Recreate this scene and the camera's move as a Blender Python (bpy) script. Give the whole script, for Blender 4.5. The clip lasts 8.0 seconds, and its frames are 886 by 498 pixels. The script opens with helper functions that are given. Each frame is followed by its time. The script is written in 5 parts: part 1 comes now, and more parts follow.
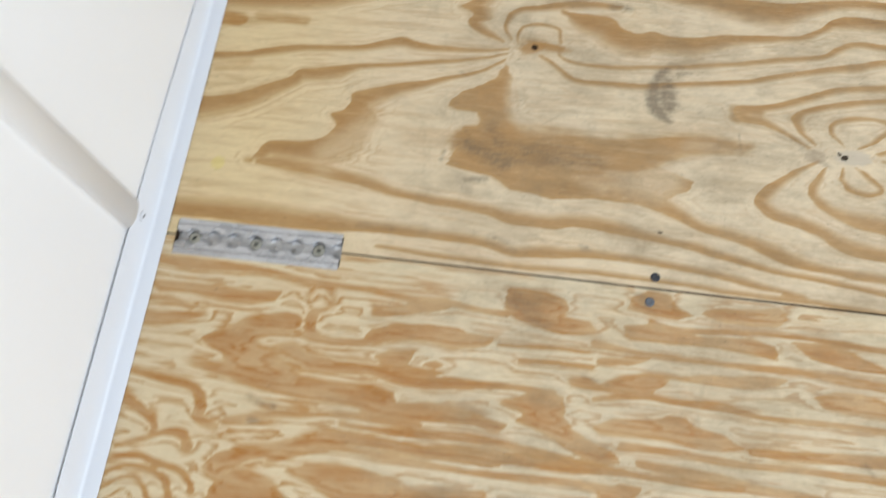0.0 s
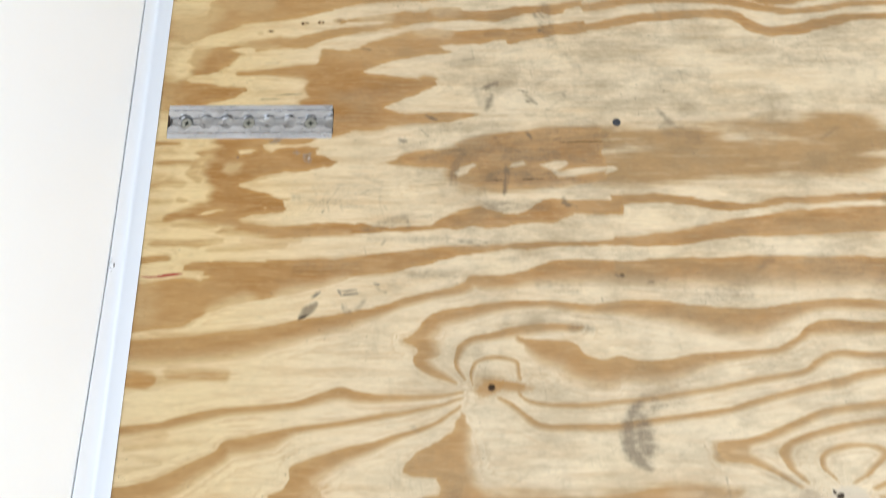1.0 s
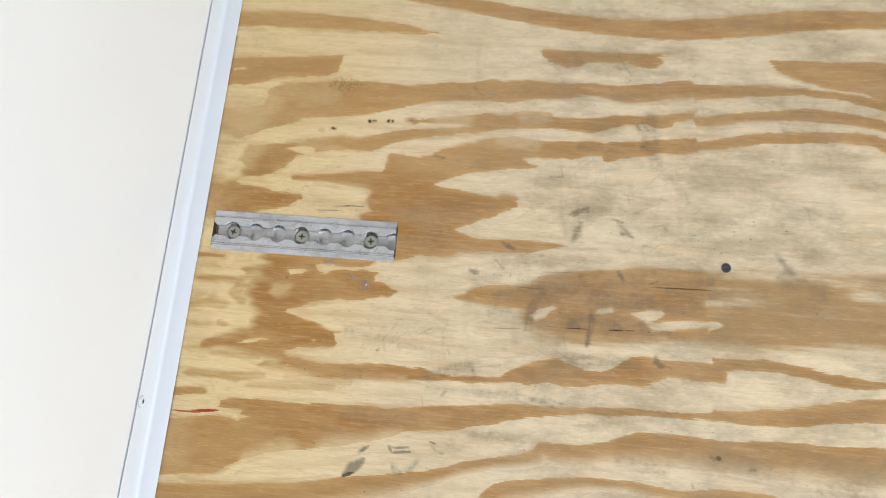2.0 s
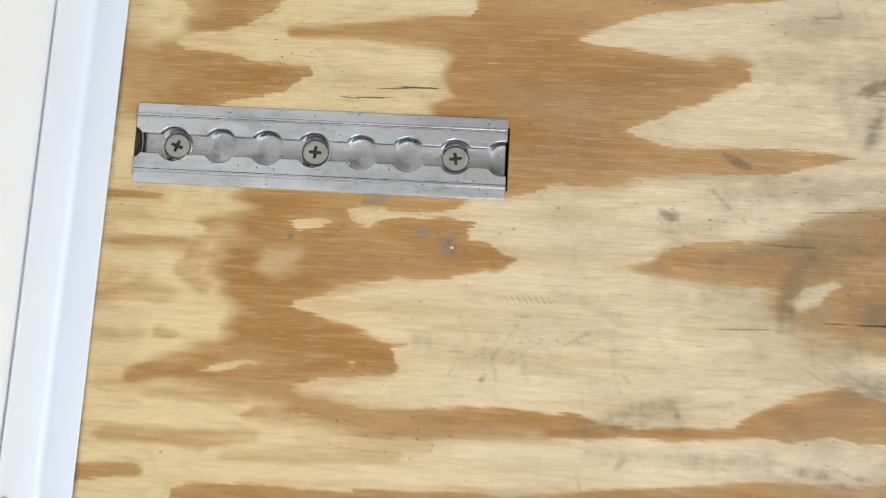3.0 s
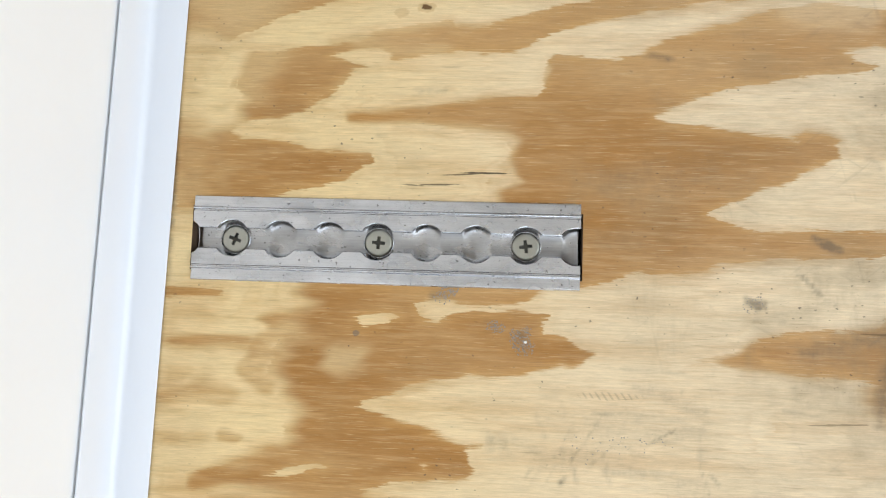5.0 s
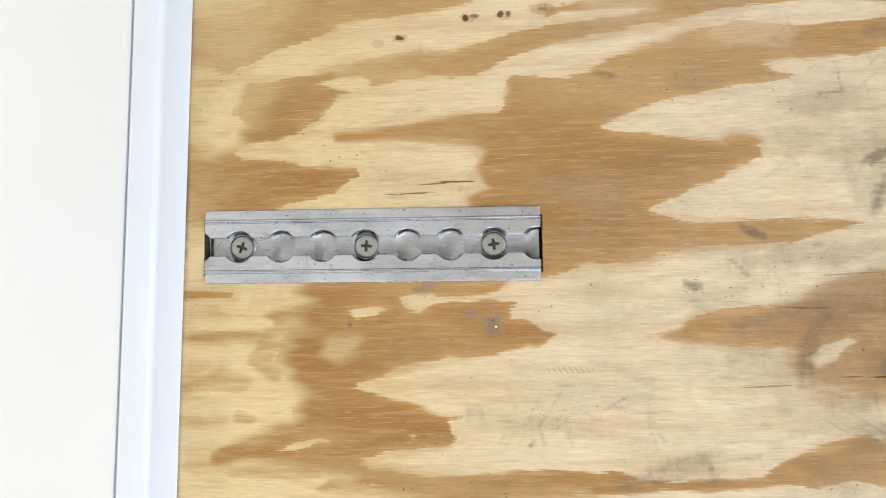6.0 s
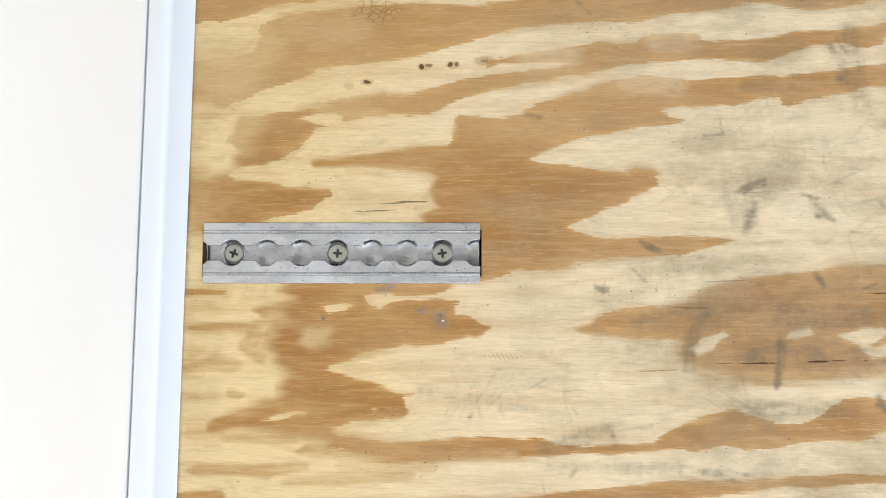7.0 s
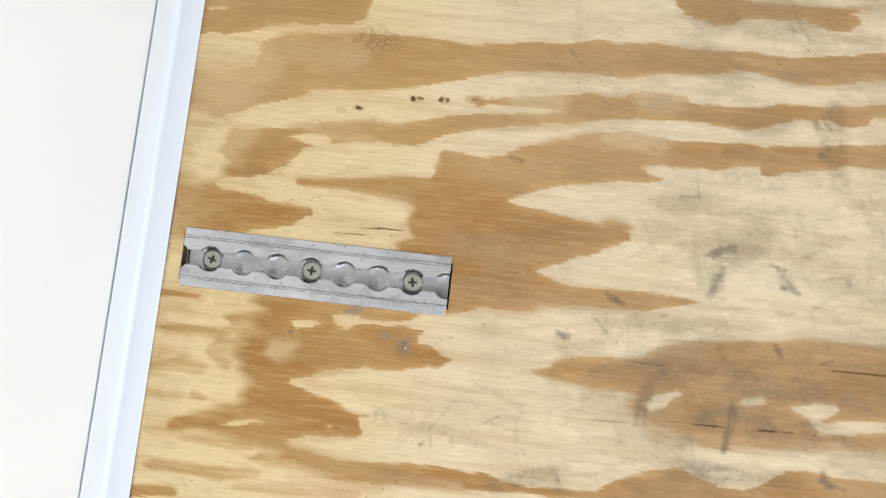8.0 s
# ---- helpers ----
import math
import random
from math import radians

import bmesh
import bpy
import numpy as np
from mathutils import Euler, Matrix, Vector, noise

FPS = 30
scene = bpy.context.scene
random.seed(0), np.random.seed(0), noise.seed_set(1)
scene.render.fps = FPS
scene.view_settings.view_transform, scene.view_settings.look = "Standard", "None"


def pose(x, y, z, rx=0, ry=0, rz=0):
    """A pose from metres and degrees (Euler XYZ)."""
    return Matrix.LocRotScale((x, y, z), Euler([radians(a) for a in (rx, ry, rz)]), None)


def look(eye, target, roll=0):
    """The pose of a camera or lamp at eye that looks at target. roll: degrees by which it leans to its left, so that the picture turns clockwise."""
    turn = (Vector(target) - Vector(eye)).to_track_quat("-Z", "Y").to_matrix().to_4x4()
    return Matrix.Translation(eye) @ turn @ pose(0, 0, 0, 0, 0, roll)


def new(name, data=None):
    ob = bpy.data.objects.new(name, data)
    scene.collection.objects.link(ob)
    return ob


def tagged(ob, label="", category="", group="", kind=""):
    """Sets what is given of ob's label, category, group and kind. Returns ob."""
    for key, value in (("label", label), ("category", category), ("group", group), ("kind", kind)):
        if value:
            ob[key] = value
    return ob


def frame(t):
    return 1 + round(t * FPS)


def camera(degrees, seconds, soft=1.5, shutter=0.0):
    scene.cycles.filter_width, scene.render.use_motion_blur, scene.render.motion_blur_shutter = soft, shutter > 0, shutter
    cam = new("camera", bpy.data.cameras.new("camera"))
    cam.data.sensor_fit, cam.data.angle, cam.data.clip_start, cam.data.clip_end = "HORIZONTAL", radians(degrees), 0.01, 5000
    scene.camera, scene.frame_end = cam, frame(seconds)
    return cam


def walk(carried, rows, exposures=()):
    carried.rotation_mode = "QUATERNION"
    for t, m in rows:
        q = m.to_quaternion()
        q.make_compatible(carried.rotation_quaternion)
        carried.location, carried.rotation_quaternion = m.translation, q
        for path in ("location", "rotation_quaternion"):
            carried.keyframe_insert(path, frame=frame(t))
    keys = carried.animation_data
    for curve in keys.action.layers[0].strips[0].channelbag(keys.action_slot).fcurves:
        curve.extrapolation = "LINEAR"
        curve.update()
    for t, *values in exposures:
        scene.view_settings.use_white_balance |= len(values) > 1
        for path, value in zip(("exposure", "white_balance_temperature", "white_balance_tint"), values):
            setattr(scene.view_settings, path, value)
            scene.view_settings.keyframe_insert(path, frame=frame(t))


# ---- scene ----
# ---- camera ----
cam = camera(58.0, 8.0, soft=1.1, shutter=0.3)
walk(cam, [
    (0, pose(0.3056, -0.8729, 0.8794, 17.90, 3.80, 7.32)),
    (0.5, pose(0.2739, -0.6179, 0.8851, 14.17, 1.02, 0.32)),
    (0.6, pose(0.2636, -0.5746, 0.8915, 15.04, 1.17, -0.46)),
    (1, pose(0.2412, -0.4242, 0.8933, 16.31, 0.21, -0.10)),
    (1.2, pose(0.2482, -0.3589, 0.8913, 16.52, 1.22, 1.23)),
    (2.3, pose(0.1840, -0.1569, 0.7298, 9.71, 3.75, 5.19)),
    (2.5, pose(0.1423, -0.1378, 0.6253, 7.22, 3.49, 4.71)),
    (3, pose(0.0904, -0.0906, 0.4191, 5.72, 2.14, 3.18)),
    (3.5, pose(0.0613, -0.0432, 0.3559, 2.74, 4.41, 3.14)),
    (4, pose(0.0488, -0.0307, 0.3501, 2.62, 5.01, 2.42)),
    (4.5, pose(0.0570, -0.0287, 0.3659, 3.24, 4.84, 2.22)),
    (4.7, pose(0.0610, -0.0415, 0.3813, 5.52, 4.49, 2.40)),
    (5.8, pose(0.0700, -0.0363, 0.4586, 4.50, 3.33, -0.40)),
    (6, pose(0.0822, -0.0375, 0.4679, 4.19, 4.41, -0.47)),
    (6.5, pose(0.0928, -0.0386, 0.5099, 4.43, 3.62, -0.09)),
    (7, pose(0.0971, -0.0322, 0.5730, 3.50, 2.01, 0.11)),
    (7.5, pose(0.1044, -0.0302, 0.5875, 3.11, 1.29, 1.93)),
    (8, pose(0.1305, -0.0071, 0.5867, 3.67, 2.96, 6.59)),
], exposures=[(0.0, -0.22), (0.5, -0.03), (1.0, 0.15), (2.5, 0.02), (3.0, 0.09), (3.5, 0.15), (4.5, 0.15), (7.0, 0.27), (7.5, 0.06), (8.0, 0.22)])

# ---- light ----
sky_world = bpy.data.worlds.new("sky")
scene.world = sky_world
sky_world.use_nodes = True
sky_nodes = sky_world.node_tree
sky_tex = sky_nodes.nodes.new("ShaderNodeTexSky")
sky_tex.sky_type = "NISHITA"
sky_tex.sun_disc = False
sky_tex.sun_elevation = radians(52)
sky_tex.sun_rotation = radians(-40)
sky_nodes.nodes["Background"].inputs["Strength"].default_value = 0.12
sky_nodes.links.new(sky_tex.outputs["Color"], sky_nodes.nodes["Background"].inputs["Color"])

sun = new("sun", bpy.data.lights.new("sun", "SUN"))
sun.data.energy = 3.0
sun.data.angle = radians(0.5)
sun.data.color = (1.0, 0.95, 0.88)
sun.matrix_world = look((-3.0, 3.6, 6.0), (0.0, 0.0, 0.0))


def daylight(name, eye, target, width, height, watts, colour):
    """The sky's light in an open doorway."""
    lamp = new(name, bpy.data.lights.new(name, "AREA"))
    lamp.data.shape, lamp.data.size, lamp.data.size_y = "RECTANGLE", width, height
    lamp.data.energy, lamp.data.color = watts, colour
    lamp.matrix_world = look(eye, target)
    return lamp


daylight("side_door_daylight", (1.98, -0.45, 1.0), (0.0, -0.3, 0.7), 1.4, 1.85, 25, (0.87, 0.93, 1.0))
daylight("rear_door_daylight", (0.95, -1.86, 1.0), (0.95, 0.0, 0.9), 1.9, 1.85, 24, (0.88, 0.94, 1.0))


# ---- materials ----
def material(name, rough=0.5, metal=0.0):
    m = bpy.data.materials.new(name)
    m.use_nodes = True
    shader = m.node_tree.nodes["Principled BSDF"]
    shader.inputs["Roughness"].default_value = rough
    shader.inputs["Metallic"].default_value = metal
    return m, m.node_tree, shader


def put(tree, socket, value):
    if hasattr(value, "is_output"):
        tree.links.new(value, socket)
    elif value is not None:
        socket.default_value = value


def maths(tree, op, a, b=None, c=None, clamp=False):
    n = tree.nodes.new("ShaderNodeMath")
    n.operation, n.use_clamp = op, clamp
    for socket, value in zip(n.inputs, (a, b, c)):
        put(tree, socket, value)
    return n.outputs[0]


def blend(tree, fac, a, b, mode="MIX"):
    n = tree.nodes.new("ShaderNodeMix")
    n.data_type, n.blend_type = "RGBA", mode
    put(tree, n.inputs["Factor"], fac)
    put(tree, n.inputs["A"], a)
    put(tree, n.inputs["B"], b)
    return n.outputs["Result"]


def stretch(tree, lo, hi, value, to_lo=0.0, to_hi=1.0, smooth=True):
    n = tree.nodes.new("ShaderNodeMapRange")
    n.interpolation_type = "SMOOTHSTEP" if smooth else "LINEAR"
    for key, v in (("Value", value), ("From Min", lo), ("From Max", hi), ("To Min", to_lo), ("To Max", to_hi)):
        put(tree, n.inputs[key], v)
    return n.outputs["Result"]


def place(tree, scale=(1, 1, 1), shift=(0, 0, 0), turn=0.0):
    co = tree.nodes.new("ShaderNodeTexCoord")
    n = tree.nodes.new("ShaderNodeMapping")
    n.inputs["Scale"].default_value = scale
    n.inputs["Location"].default_value = shift
    n.inputs["Rotation"].default_value = (0, 0, turn)
    tree.links.new(co.outputs["Object"], n.inputs["Vector"])
    return n.outputs["Vector"]


def grainy(tree, scale, detail=4.0, rough=0.55, shift=(0, 0, 0)):
    n = tree.nodes.new("ShaderNodeTexNoise")
    n.inputs["Scale"].default_value = 1.0
    n.inputs["Detail"].default_value = detail
    n.inputs["Roughness"].default_value = rough
    tree.links.new(place(tree, scale, shift), n.inputs["Vector"])
    return n.outputs["Fac"]


def bumped(tree, shader, height, strength, distance=0.001):
    n = tree.nodes.new("ShaderNodeBump")
    n.inputs["Strength"].default_value = strength
    n.inputs["Distance"].default_value = distance
    put(tree, n.inputs["Height"], height)
    tree.links.new(n.outputs["Normal"], shader.inputs["Normal"])


def attribute(tree, name):
    n = tree.nodes.new("ShaderNodeAttribute")
    n.attribute_name = name
    return n.outputs["Fac"]


def speck(tree, x, y, rx, ry, ragged, turn=0.0):
    """A mark of its own shape on a sheet: 1 inside an ellipse (millimetres) with a ragged edge."""
    co = place(tree, (1, 1, 0), (-x * 1e-3, -y * 1e-3, 0))
    m = tree.nodes.new("ShaderNodeMapping")
    m.inputs["Rotation"].default_value = (0, 0, -turn)
    m.inputs["Scale"].default_value = (1000.0 / rx, 1000.0 / ry, 0)
    r = tree.nodes.new("ShaderNodeMapping")
    r.inputs["Rotation"].default_value = (0, 0, -turn)
    m.inputs["Rotation"].default_value = (0, 0, 0)
    tree.links.new(co, r.inputs["Vector"])
    tree.links.new(r.outputs["Vector"], m.inputs["Vector"])
    d = tree.nodes.new("ShaderNodeVectorMath")
    d.operation = "LENGTH"
    tree.links.new(m.outputs["Vector"], d.inputs[0])
    rim = maths(tree, "ADD", d.outputs["Value"], maths(tree, "MULTIPLY", maths(tree, "SUBTRACT", ragged, 0.5), 1.2))
    return stretch(tree, 1.15, 0.75, rim)


def plywood(name, cream, tan, deep, rings, marks=True):
    m, tree, shader = material(name, 0.55)
    along = tree.nodes.new("ShaderNodeSeparateXYZ")
    tree.links.new(place(tree), along.inputs[0])
    wave = grainy(tree, (24, 120, 1), 3.0)
    fringe = grainy(tree, (60, 760, 1), 3.0, 0.7)
    field = attribute(tree, "grain")
    # flat-cut figure frays more than the tight rings round the knots
    fray = stretch(tree, -0.34, -0.16, along.outputs["Y"], 0.4, 1.0)
    rough = maths(tree, "ADD", maths(tree, "MULTIPLY", maths(tree, "SUBTRACT", wave, 0.5), WAVE_MM), maths(tree, "MULTIPLY", maths(tree, "SUBTRACT", fringe, 0.5), FRINGE_MM))
    edge = maths(tree, "ADD", field, maths(tree, "MULTIPLY", rough, fray))
    broad = grainy(tree, (8, 26, 1), 4.0)
    if marks:
        cream = blend(tree, stretch(tree, -0.06, 0.14, along.outputs["X"]), (0.83, 0.635, 0.335, 1), cream)
    fibre = grainy(tree, (85, 1100, 1), 4.0, 0.75)
    flow = grainy(tree, (7, 90, 1), 5.0, 0.6, (3, 1, 0))
    streak = grainy(tree, (22, 330, 1), 4.0, 0.65, (6, 3, 0))
    # one side of a growth ring is crisp, the other fades out
    crisp = stretch(tree, 0.42, 0.66, grainy(tree, (11, 40, 1), 2.0, 0.5, (8, 4, 0)), 0.35, 1.5 if marks else 1.6)
    crisp = maths(tree, "ADD", crisp, stretch(tree, -0.34, -0.20, along.outputs["Y"], 0.3 if marks else -0.1, 0.0))
    late = stretch(tree, maths(tree, "MULTIPLY", crisp, -1.0), crisp, edge)
    # tan growth that pales softly
    washed = maths(tree, "MULTIPLY", attribute(tree, "fade"), stretch(tree, 0.3, 0.7, flow, 0.8, 1.1))
    kept = maths(tree, "SUBTRACT", 1.0, washed, clamp=True)
    late = maths(tree, "MULTIPLY", late, kept)
    # fainter rings that run along with the strong ones
    phase = maths(tree, "ADD", maths(tree, "MULTIPLY", edge, 0.105 if marks else 0.06), maths(tree, "MULTIPLY", flow, 2.2 if marks else 2.6))
    phase = maths(tree, "ADD", phase, maths(tree, "MULTIPLY", along.outputs["Y"], 0.0 if marks else 48.0))
    saw = maths(tree, "FRACT", phase)
    echo = maths(tree, "MULTIPLY", stretch(tree, 0.45, 0.86, saw), stretch(tree, 1.0, 0.92, saw))
    # latewood: paler where a band is young, deeper towards its heart
    depth = maths(tree, "ADD", edge, maths(tree, "MULTIPLY", maths(tree, "SUBTRACT", flow, 0.35), 22.0))
    brown = blend(tree, stretch(tree, 0.0, 10.0, depth, 0.05, 0.78 if marks else 1.0), tan, deep)
    swell = grainy(tree, (12, 48, 1), 4.0, 0.6, (5, 8, 0))
    brown = blend(tree, stretch(tree, 0.40, 0.66, swell, 0.0, 0.25 if marks else 0.2), brown, blend(tree, 0.34, tan, cream))
    brown = blend(tree, stretch(tree, 0.48, 0.72, streak, 0.0, 0.38), brown, blend(tree, 0.5, tan, cream))
    brown = blend(tree, stretch(tree, 0.44, 0.66, broad, 0.0, 0.35 if marks else 0.3), brown, blend(tree, 0.28, tan, cream))
    # duller where the sheet nears the seam
    dull = stretch(tree, -0.34, -0.12, along.outputs["Y"], 0.3 if marks else 0.0, 0.0)
    # paler, younger growth beyond the track
    young = maths(tree, "MULTIPLY", stretch(tree, 0.03, 0.12, along.outputs["Y"], 0.0, 0.36 if marks else 0.0), stretch(tree, 0.10, 0.34, along.outputs["X"], 1.0, 0.15))
    brown = blend(tree, young, brown, (0.66, 0.425, 0.19, 1))
    brown = blend(tree, dull, brown, (0.52, 0.35, 0.165, 1))
    pale = blend(tree, stretch(tree, 0.45, 0.78, flow, 0.0, 0.42), cream, tan)
    ring_tan = tan if marks else blend(tree, 0.35, tan, deep)
    pale = blend(tree, maths(tree, "MULTIPLY", echo, stretch(tree, 0.35, 0.62, broad, (0.15 if marks else 0.6) * rings, rings)), pale, ring_tan)
    pale = blend(tree, maths(tree, "MULTIPLY", echo, maths(tree, "MULTIPLY", dull, stretch(tree, 0.4, 0.62, broad, 0.1, 1.3))), pale, ring_tan)
    pale = blend(tree, stretch(tree, 0.5, 0.72, streak, 0.0, 0.22), pale, blend(tree, 0.3, tan, deep))
    if not marks:
        brown = blend(tree, maths(tree, "MULTIPLY", maths(tree, "SUBTRACT", 1.0, echo), stretch(tree, 0.3, 0.6, broad, 0.05, 0.55)), brown, blend(tree, 0.5, tan, cream))
    halo = maths(tree, "MULTIPLY", stretch(tree, -6.0, 0.0, edge, 0.0, 0.6), stretch(tree, 0.42, 0.7, broad))
    halo = maths(tree, "MULTIPLY", halo, maths(tree, "MULTIPLY", kept, kept))
    warmth = attribute(tree, "warm")
    uneven = maths(tree, "ADD", maths(tree, "MULTIPLY", broad, 2.2), maths(tree, "MULTIPLY", flow, 1.8))
    shade = stretch(tree, 0.05, 1.0, maths(tree, "MULTIPLY", warmth, maths(tree, "SUBTRACT", uneven, 1.0)))
    soft_tan = blend(tree, stretch(tree, 0.35, 0.65, streak, 0.1, 0.55), tan, deep)
    soft_tan = blend(tree, stretch(tree, 0.12, 0.3, along.outputs["X"], 0.0, 0.6), soft_tan, (0.39, 0.25, 0.115, 1))
    pale = blend(tree, maths(tree, "MAXIMUM", halo, shade), pale, soft_tan)
    wood = blend(tree, late, pale, brown)
    # bleached and greyed by traffic away from the wall
    cloud = grainy(tree, (9, 13, 1), 5.0, 0.65, (1, 5, 0))
    trodden = maths(tree, "MULTIPLY", stretch(tree, 0.05, 0.30, along.outputs["X"]), stretch(tree, 0.25, 0.65, cloud, 0.35, 1.0))
    ripe = maths(tree, "MAXIMUM", late, shade)
    wood = blend(tree, maths(tree, "MULTIPLY", maths(tree, "SUBTRACT", 1.0, ripe), maths(tree, "MULTIPLY", dull, 0.8)), wood, (0.70, 0.60, 0.43, 1))
    grey_wood = blend(tree, stretch(tree, 0.0, 1.0, ripe, 0.60, 0.12), wood, (0.73, 0.64, 0.49, 1))
    wood = blend(tree, maths(tree, "MULTIPLY", trodden, 0.6), wood, grey_wood)
    wood = blend(tree, 1.0, wood, stretch(tree, 0.25, 0.75, fibre, 0.83, 1.11, False), "MULTIPLY")
    hair = grainy(tree, (38, 2300, 1), 3.0, 0.7, (1, 8, 0))
    wood = blend(tree, 1.0, wood, stretch(tree, 0.3, 0.72, hair, 0.91, 1.07, False), "MULTIPLY")
    # torn pale fibres
    torn = stretch(tree, 0.60, 0.72, grainy(tree, (60, 1500, 1), 2.0, 0.6, (3, 7, 0)))
    wood = blend(tree, maths(tree, "MULTIPLY", torn, 0.36), wood, cream)
    # short dark pores along the grain
    pores = grainy(tree, (45, 900, 1), 1.0, 0.5, (7, 2, 0))
    wood = blend(tree, maths(tree, "MULTIPLY", stretch(tree, 0.66, 0.80, pores), 0.3), wood, (0.2, 0.11, 0.05, 1))
    # foot traffic: grey film, scuffs, specks
    scuff = grainy(tree, (110, 240, 1), 4.0, 0.75, (2, 2, 0))
    smoke = grainy(tree, (20, 34, 1), 4.0, 0.6, (9, 6, 0))
    busy = stretch(tree, -0.42, -0.12, along.outputs["Y"], 0.85, 1.0)
    film = maths(tree, "MULTIPLY", stretch(tree, 0.38, 0.64, cloud), stretch(tree, 0.40, 0.70, smoke))
    film = maths(tree, "MULTIPLY", film, busy)
    film = maths(tree, "MULTIPLY", film, stretch(tree, 0.0, 0.25, along.outputs["X"], 0.3, 1.0))
    wood = blend(tree, maths(tree, "MULTIPLY", film, 0.40), wood, (0.27, 0.20, 0.115, 1))
    wipe = grainy(tree, (26, 9, 1), 6.0, 0.72, (1, 3, 0))
    wiped = maths(tree, "MULTIPLY", stretch(tree, 0.52, 0.74, wipe), stretch(tree, 0.36, 0.6, cloud))
    wiped = maths(tree, "MULTIPLY", wiped, stretch(tree, 0.02, 0.2, along.outputs["X"], 0.05, 0.42))
    wiped = maths(tree, "MULTIPLY", wiped, busy)
    wood = blend(tree, maths(tree, "MULTIPLY", wiped, stretch(tree, 0.25, 0.6, scuff, 0.75, 1.0)), wood, (0.28, 0.215, 0.125, 1))
    for angle, shift, much in ((0.5, 3.0, 0.20), (-0.7, 8.0, 0.17), (1.35, 5.0, 0.20)):
        n = tree.nodes.new("ShaderNodeTexNoise")
        n.inputs["Scale"].default_value, n.inputs["Detail"].default_value = 1.0, 2.0
        spun = tree.nodes.new("ShaderNodeMapping")
        spun.inputs["Scale"].default_value = (22, 300, 1)
        tree.links.new(place(tree, (1, 1, 1), (shift, shift, 0), angle), spun.inputs["Vector"])
        tree.links.new(spun.outputs["Vector"], n.inputs["Vector"])
        worn = maths(tree, "MULTIPLY", stretch(tree, 0.62, 0.72, n.outputs["Fac"]), stretch(tree, 0.45, 0.62, smoke))
        worn = maths(tree, "MULTIPLY", worn, stretch(tree, 0.05, 0.3, along.outputs["X"], 0.15, 1.0))
        worn = maths(tree, "MULTIPLY", worn, busy)
        wood = blend(tree, maths(tree, "MULTIPLY", worn, much), wood, (0.17, 0.14, 0.105, 1))
    # trodden-in dirt, thickest where people step in
    grime = maths(tree, "MULTIPLY", stretch(tree, 0.42, 0.66, grainy(tree, (10, 24, 1), 6.0, 0.7, (4, 1, 0))), stretch(tree, 0.35, 0.7, scuff, 0.7, 1.0))
    grime = maths(tree, "MULTIPLY", grime, stretch(tree, 0.08, 0.32, along.outputs["X"], 0.06, 0.52))
    wood = blend(tree, maths(tree, "MULTIPLY", grime, busy), wood, (0.24, 0.165, 0.085, 1))
    flecks = grainy(tree, (300, 420, 1), 1.0, 0.5, (4, 9, 0))
    flecked = maths(tree, "MULTIPLY", stretch(tree, 0.70, 0.76, flecks), stretch(tree, 0.5, 0.6, cloud))
    wood = blend(tree, maths(tree, "MULTIPLY", flecked, 0.7), wood, (0.10, 0.08, 0.06, 1))
    brush = grainy(tree, (240, 90, 1), 4.0, 0.7, (5, 5, 0))
    patchy = stretch(tree, 0.34, 0.62, grainy(tree, (45, 130, 1), 4.0, 0.65, (6, 6, 0)), 0.65, 1.08)
    ragged_soil_shade = maths(tree, "MULTIPLY", attribute(tree, "soil_shade"), maths(tree, "MULTIPLY", patchy, maths(tree, "ADD", scuff, brush)))
    soil_shade_amount = stretch(tree, 0.08, 0.72, ragged_soil_shade, 0.0, 0.7)
    wood = blend(tree, soil_shade_amount, wood, (0.15, 0.115, 0.08, 1))
    if marks:
        ragged = grainy(tree, (260, 420, 1), 3.0, 0.6)
        crackle = tree.nodes.new("ShaderNodeTexVoronoi")
        crackle.feature = "DISTANCE_TO_EDGE"
        crackle.inputs["Scale"].default_value = 1.0
        tree.links.new(place(tree, (170, 210, 0)), crackle.inputs["Vector"])
        cracked = maths(tree, "MULTIPLY", stretch(tree, 0.10, 0.02, crackle.outputs["Distance"]), speck(tree, 28.4, 178.7, 19, 10, ragged))
        wood = blend(tree, maths(tree, "MULTIPLY", cracked, 0.42), wood, (0.16, 0.085, 0.035, 1))
        # the print of a twisted rope
        twist = maths(tree, "MULTIPLY_ADD", along.outputs["Y"], 0.7, along.outputs["X"])
        twist = stretch(tree, 0.1, 0.8, maths(tree, "SINE", maths(tree, "MULTIPLY", twist, 1960.0)))
        print_here = maths(tree, "MULTIPLY", twist, speck(tree, 119.5, -73.7, 16, 2.1, ragged))
        wood = blend(tree, maths(tree, "MULTIPLY", print_here, 0.3), wood, (0.22, 0.17, 0.115, 1))
        for x, y, rx, ry, turn, strength, colour in PIN_MARKS:
            wood = blend(tree, maths(tree, "MULTIPLY", speck(tree, x, y, rx, ry, ragged, turn), strength), wood, (*colour, 1))
    put(tree, shader.inputs["Base Color"], wood)
    put(tree, shader.inputs["Roughness"], stretch(tree, 0.2, 0.8, scuff, 0.58, 0.78, False))
    shader.inputs["Specular IOR Level"].default_value = 0.12
    bumped(tree, shader, maths(tree, "ADD", fibre, maths(tree, "MULTIPLY", late, 0.5)), 0.25, 0.0006)
    return m


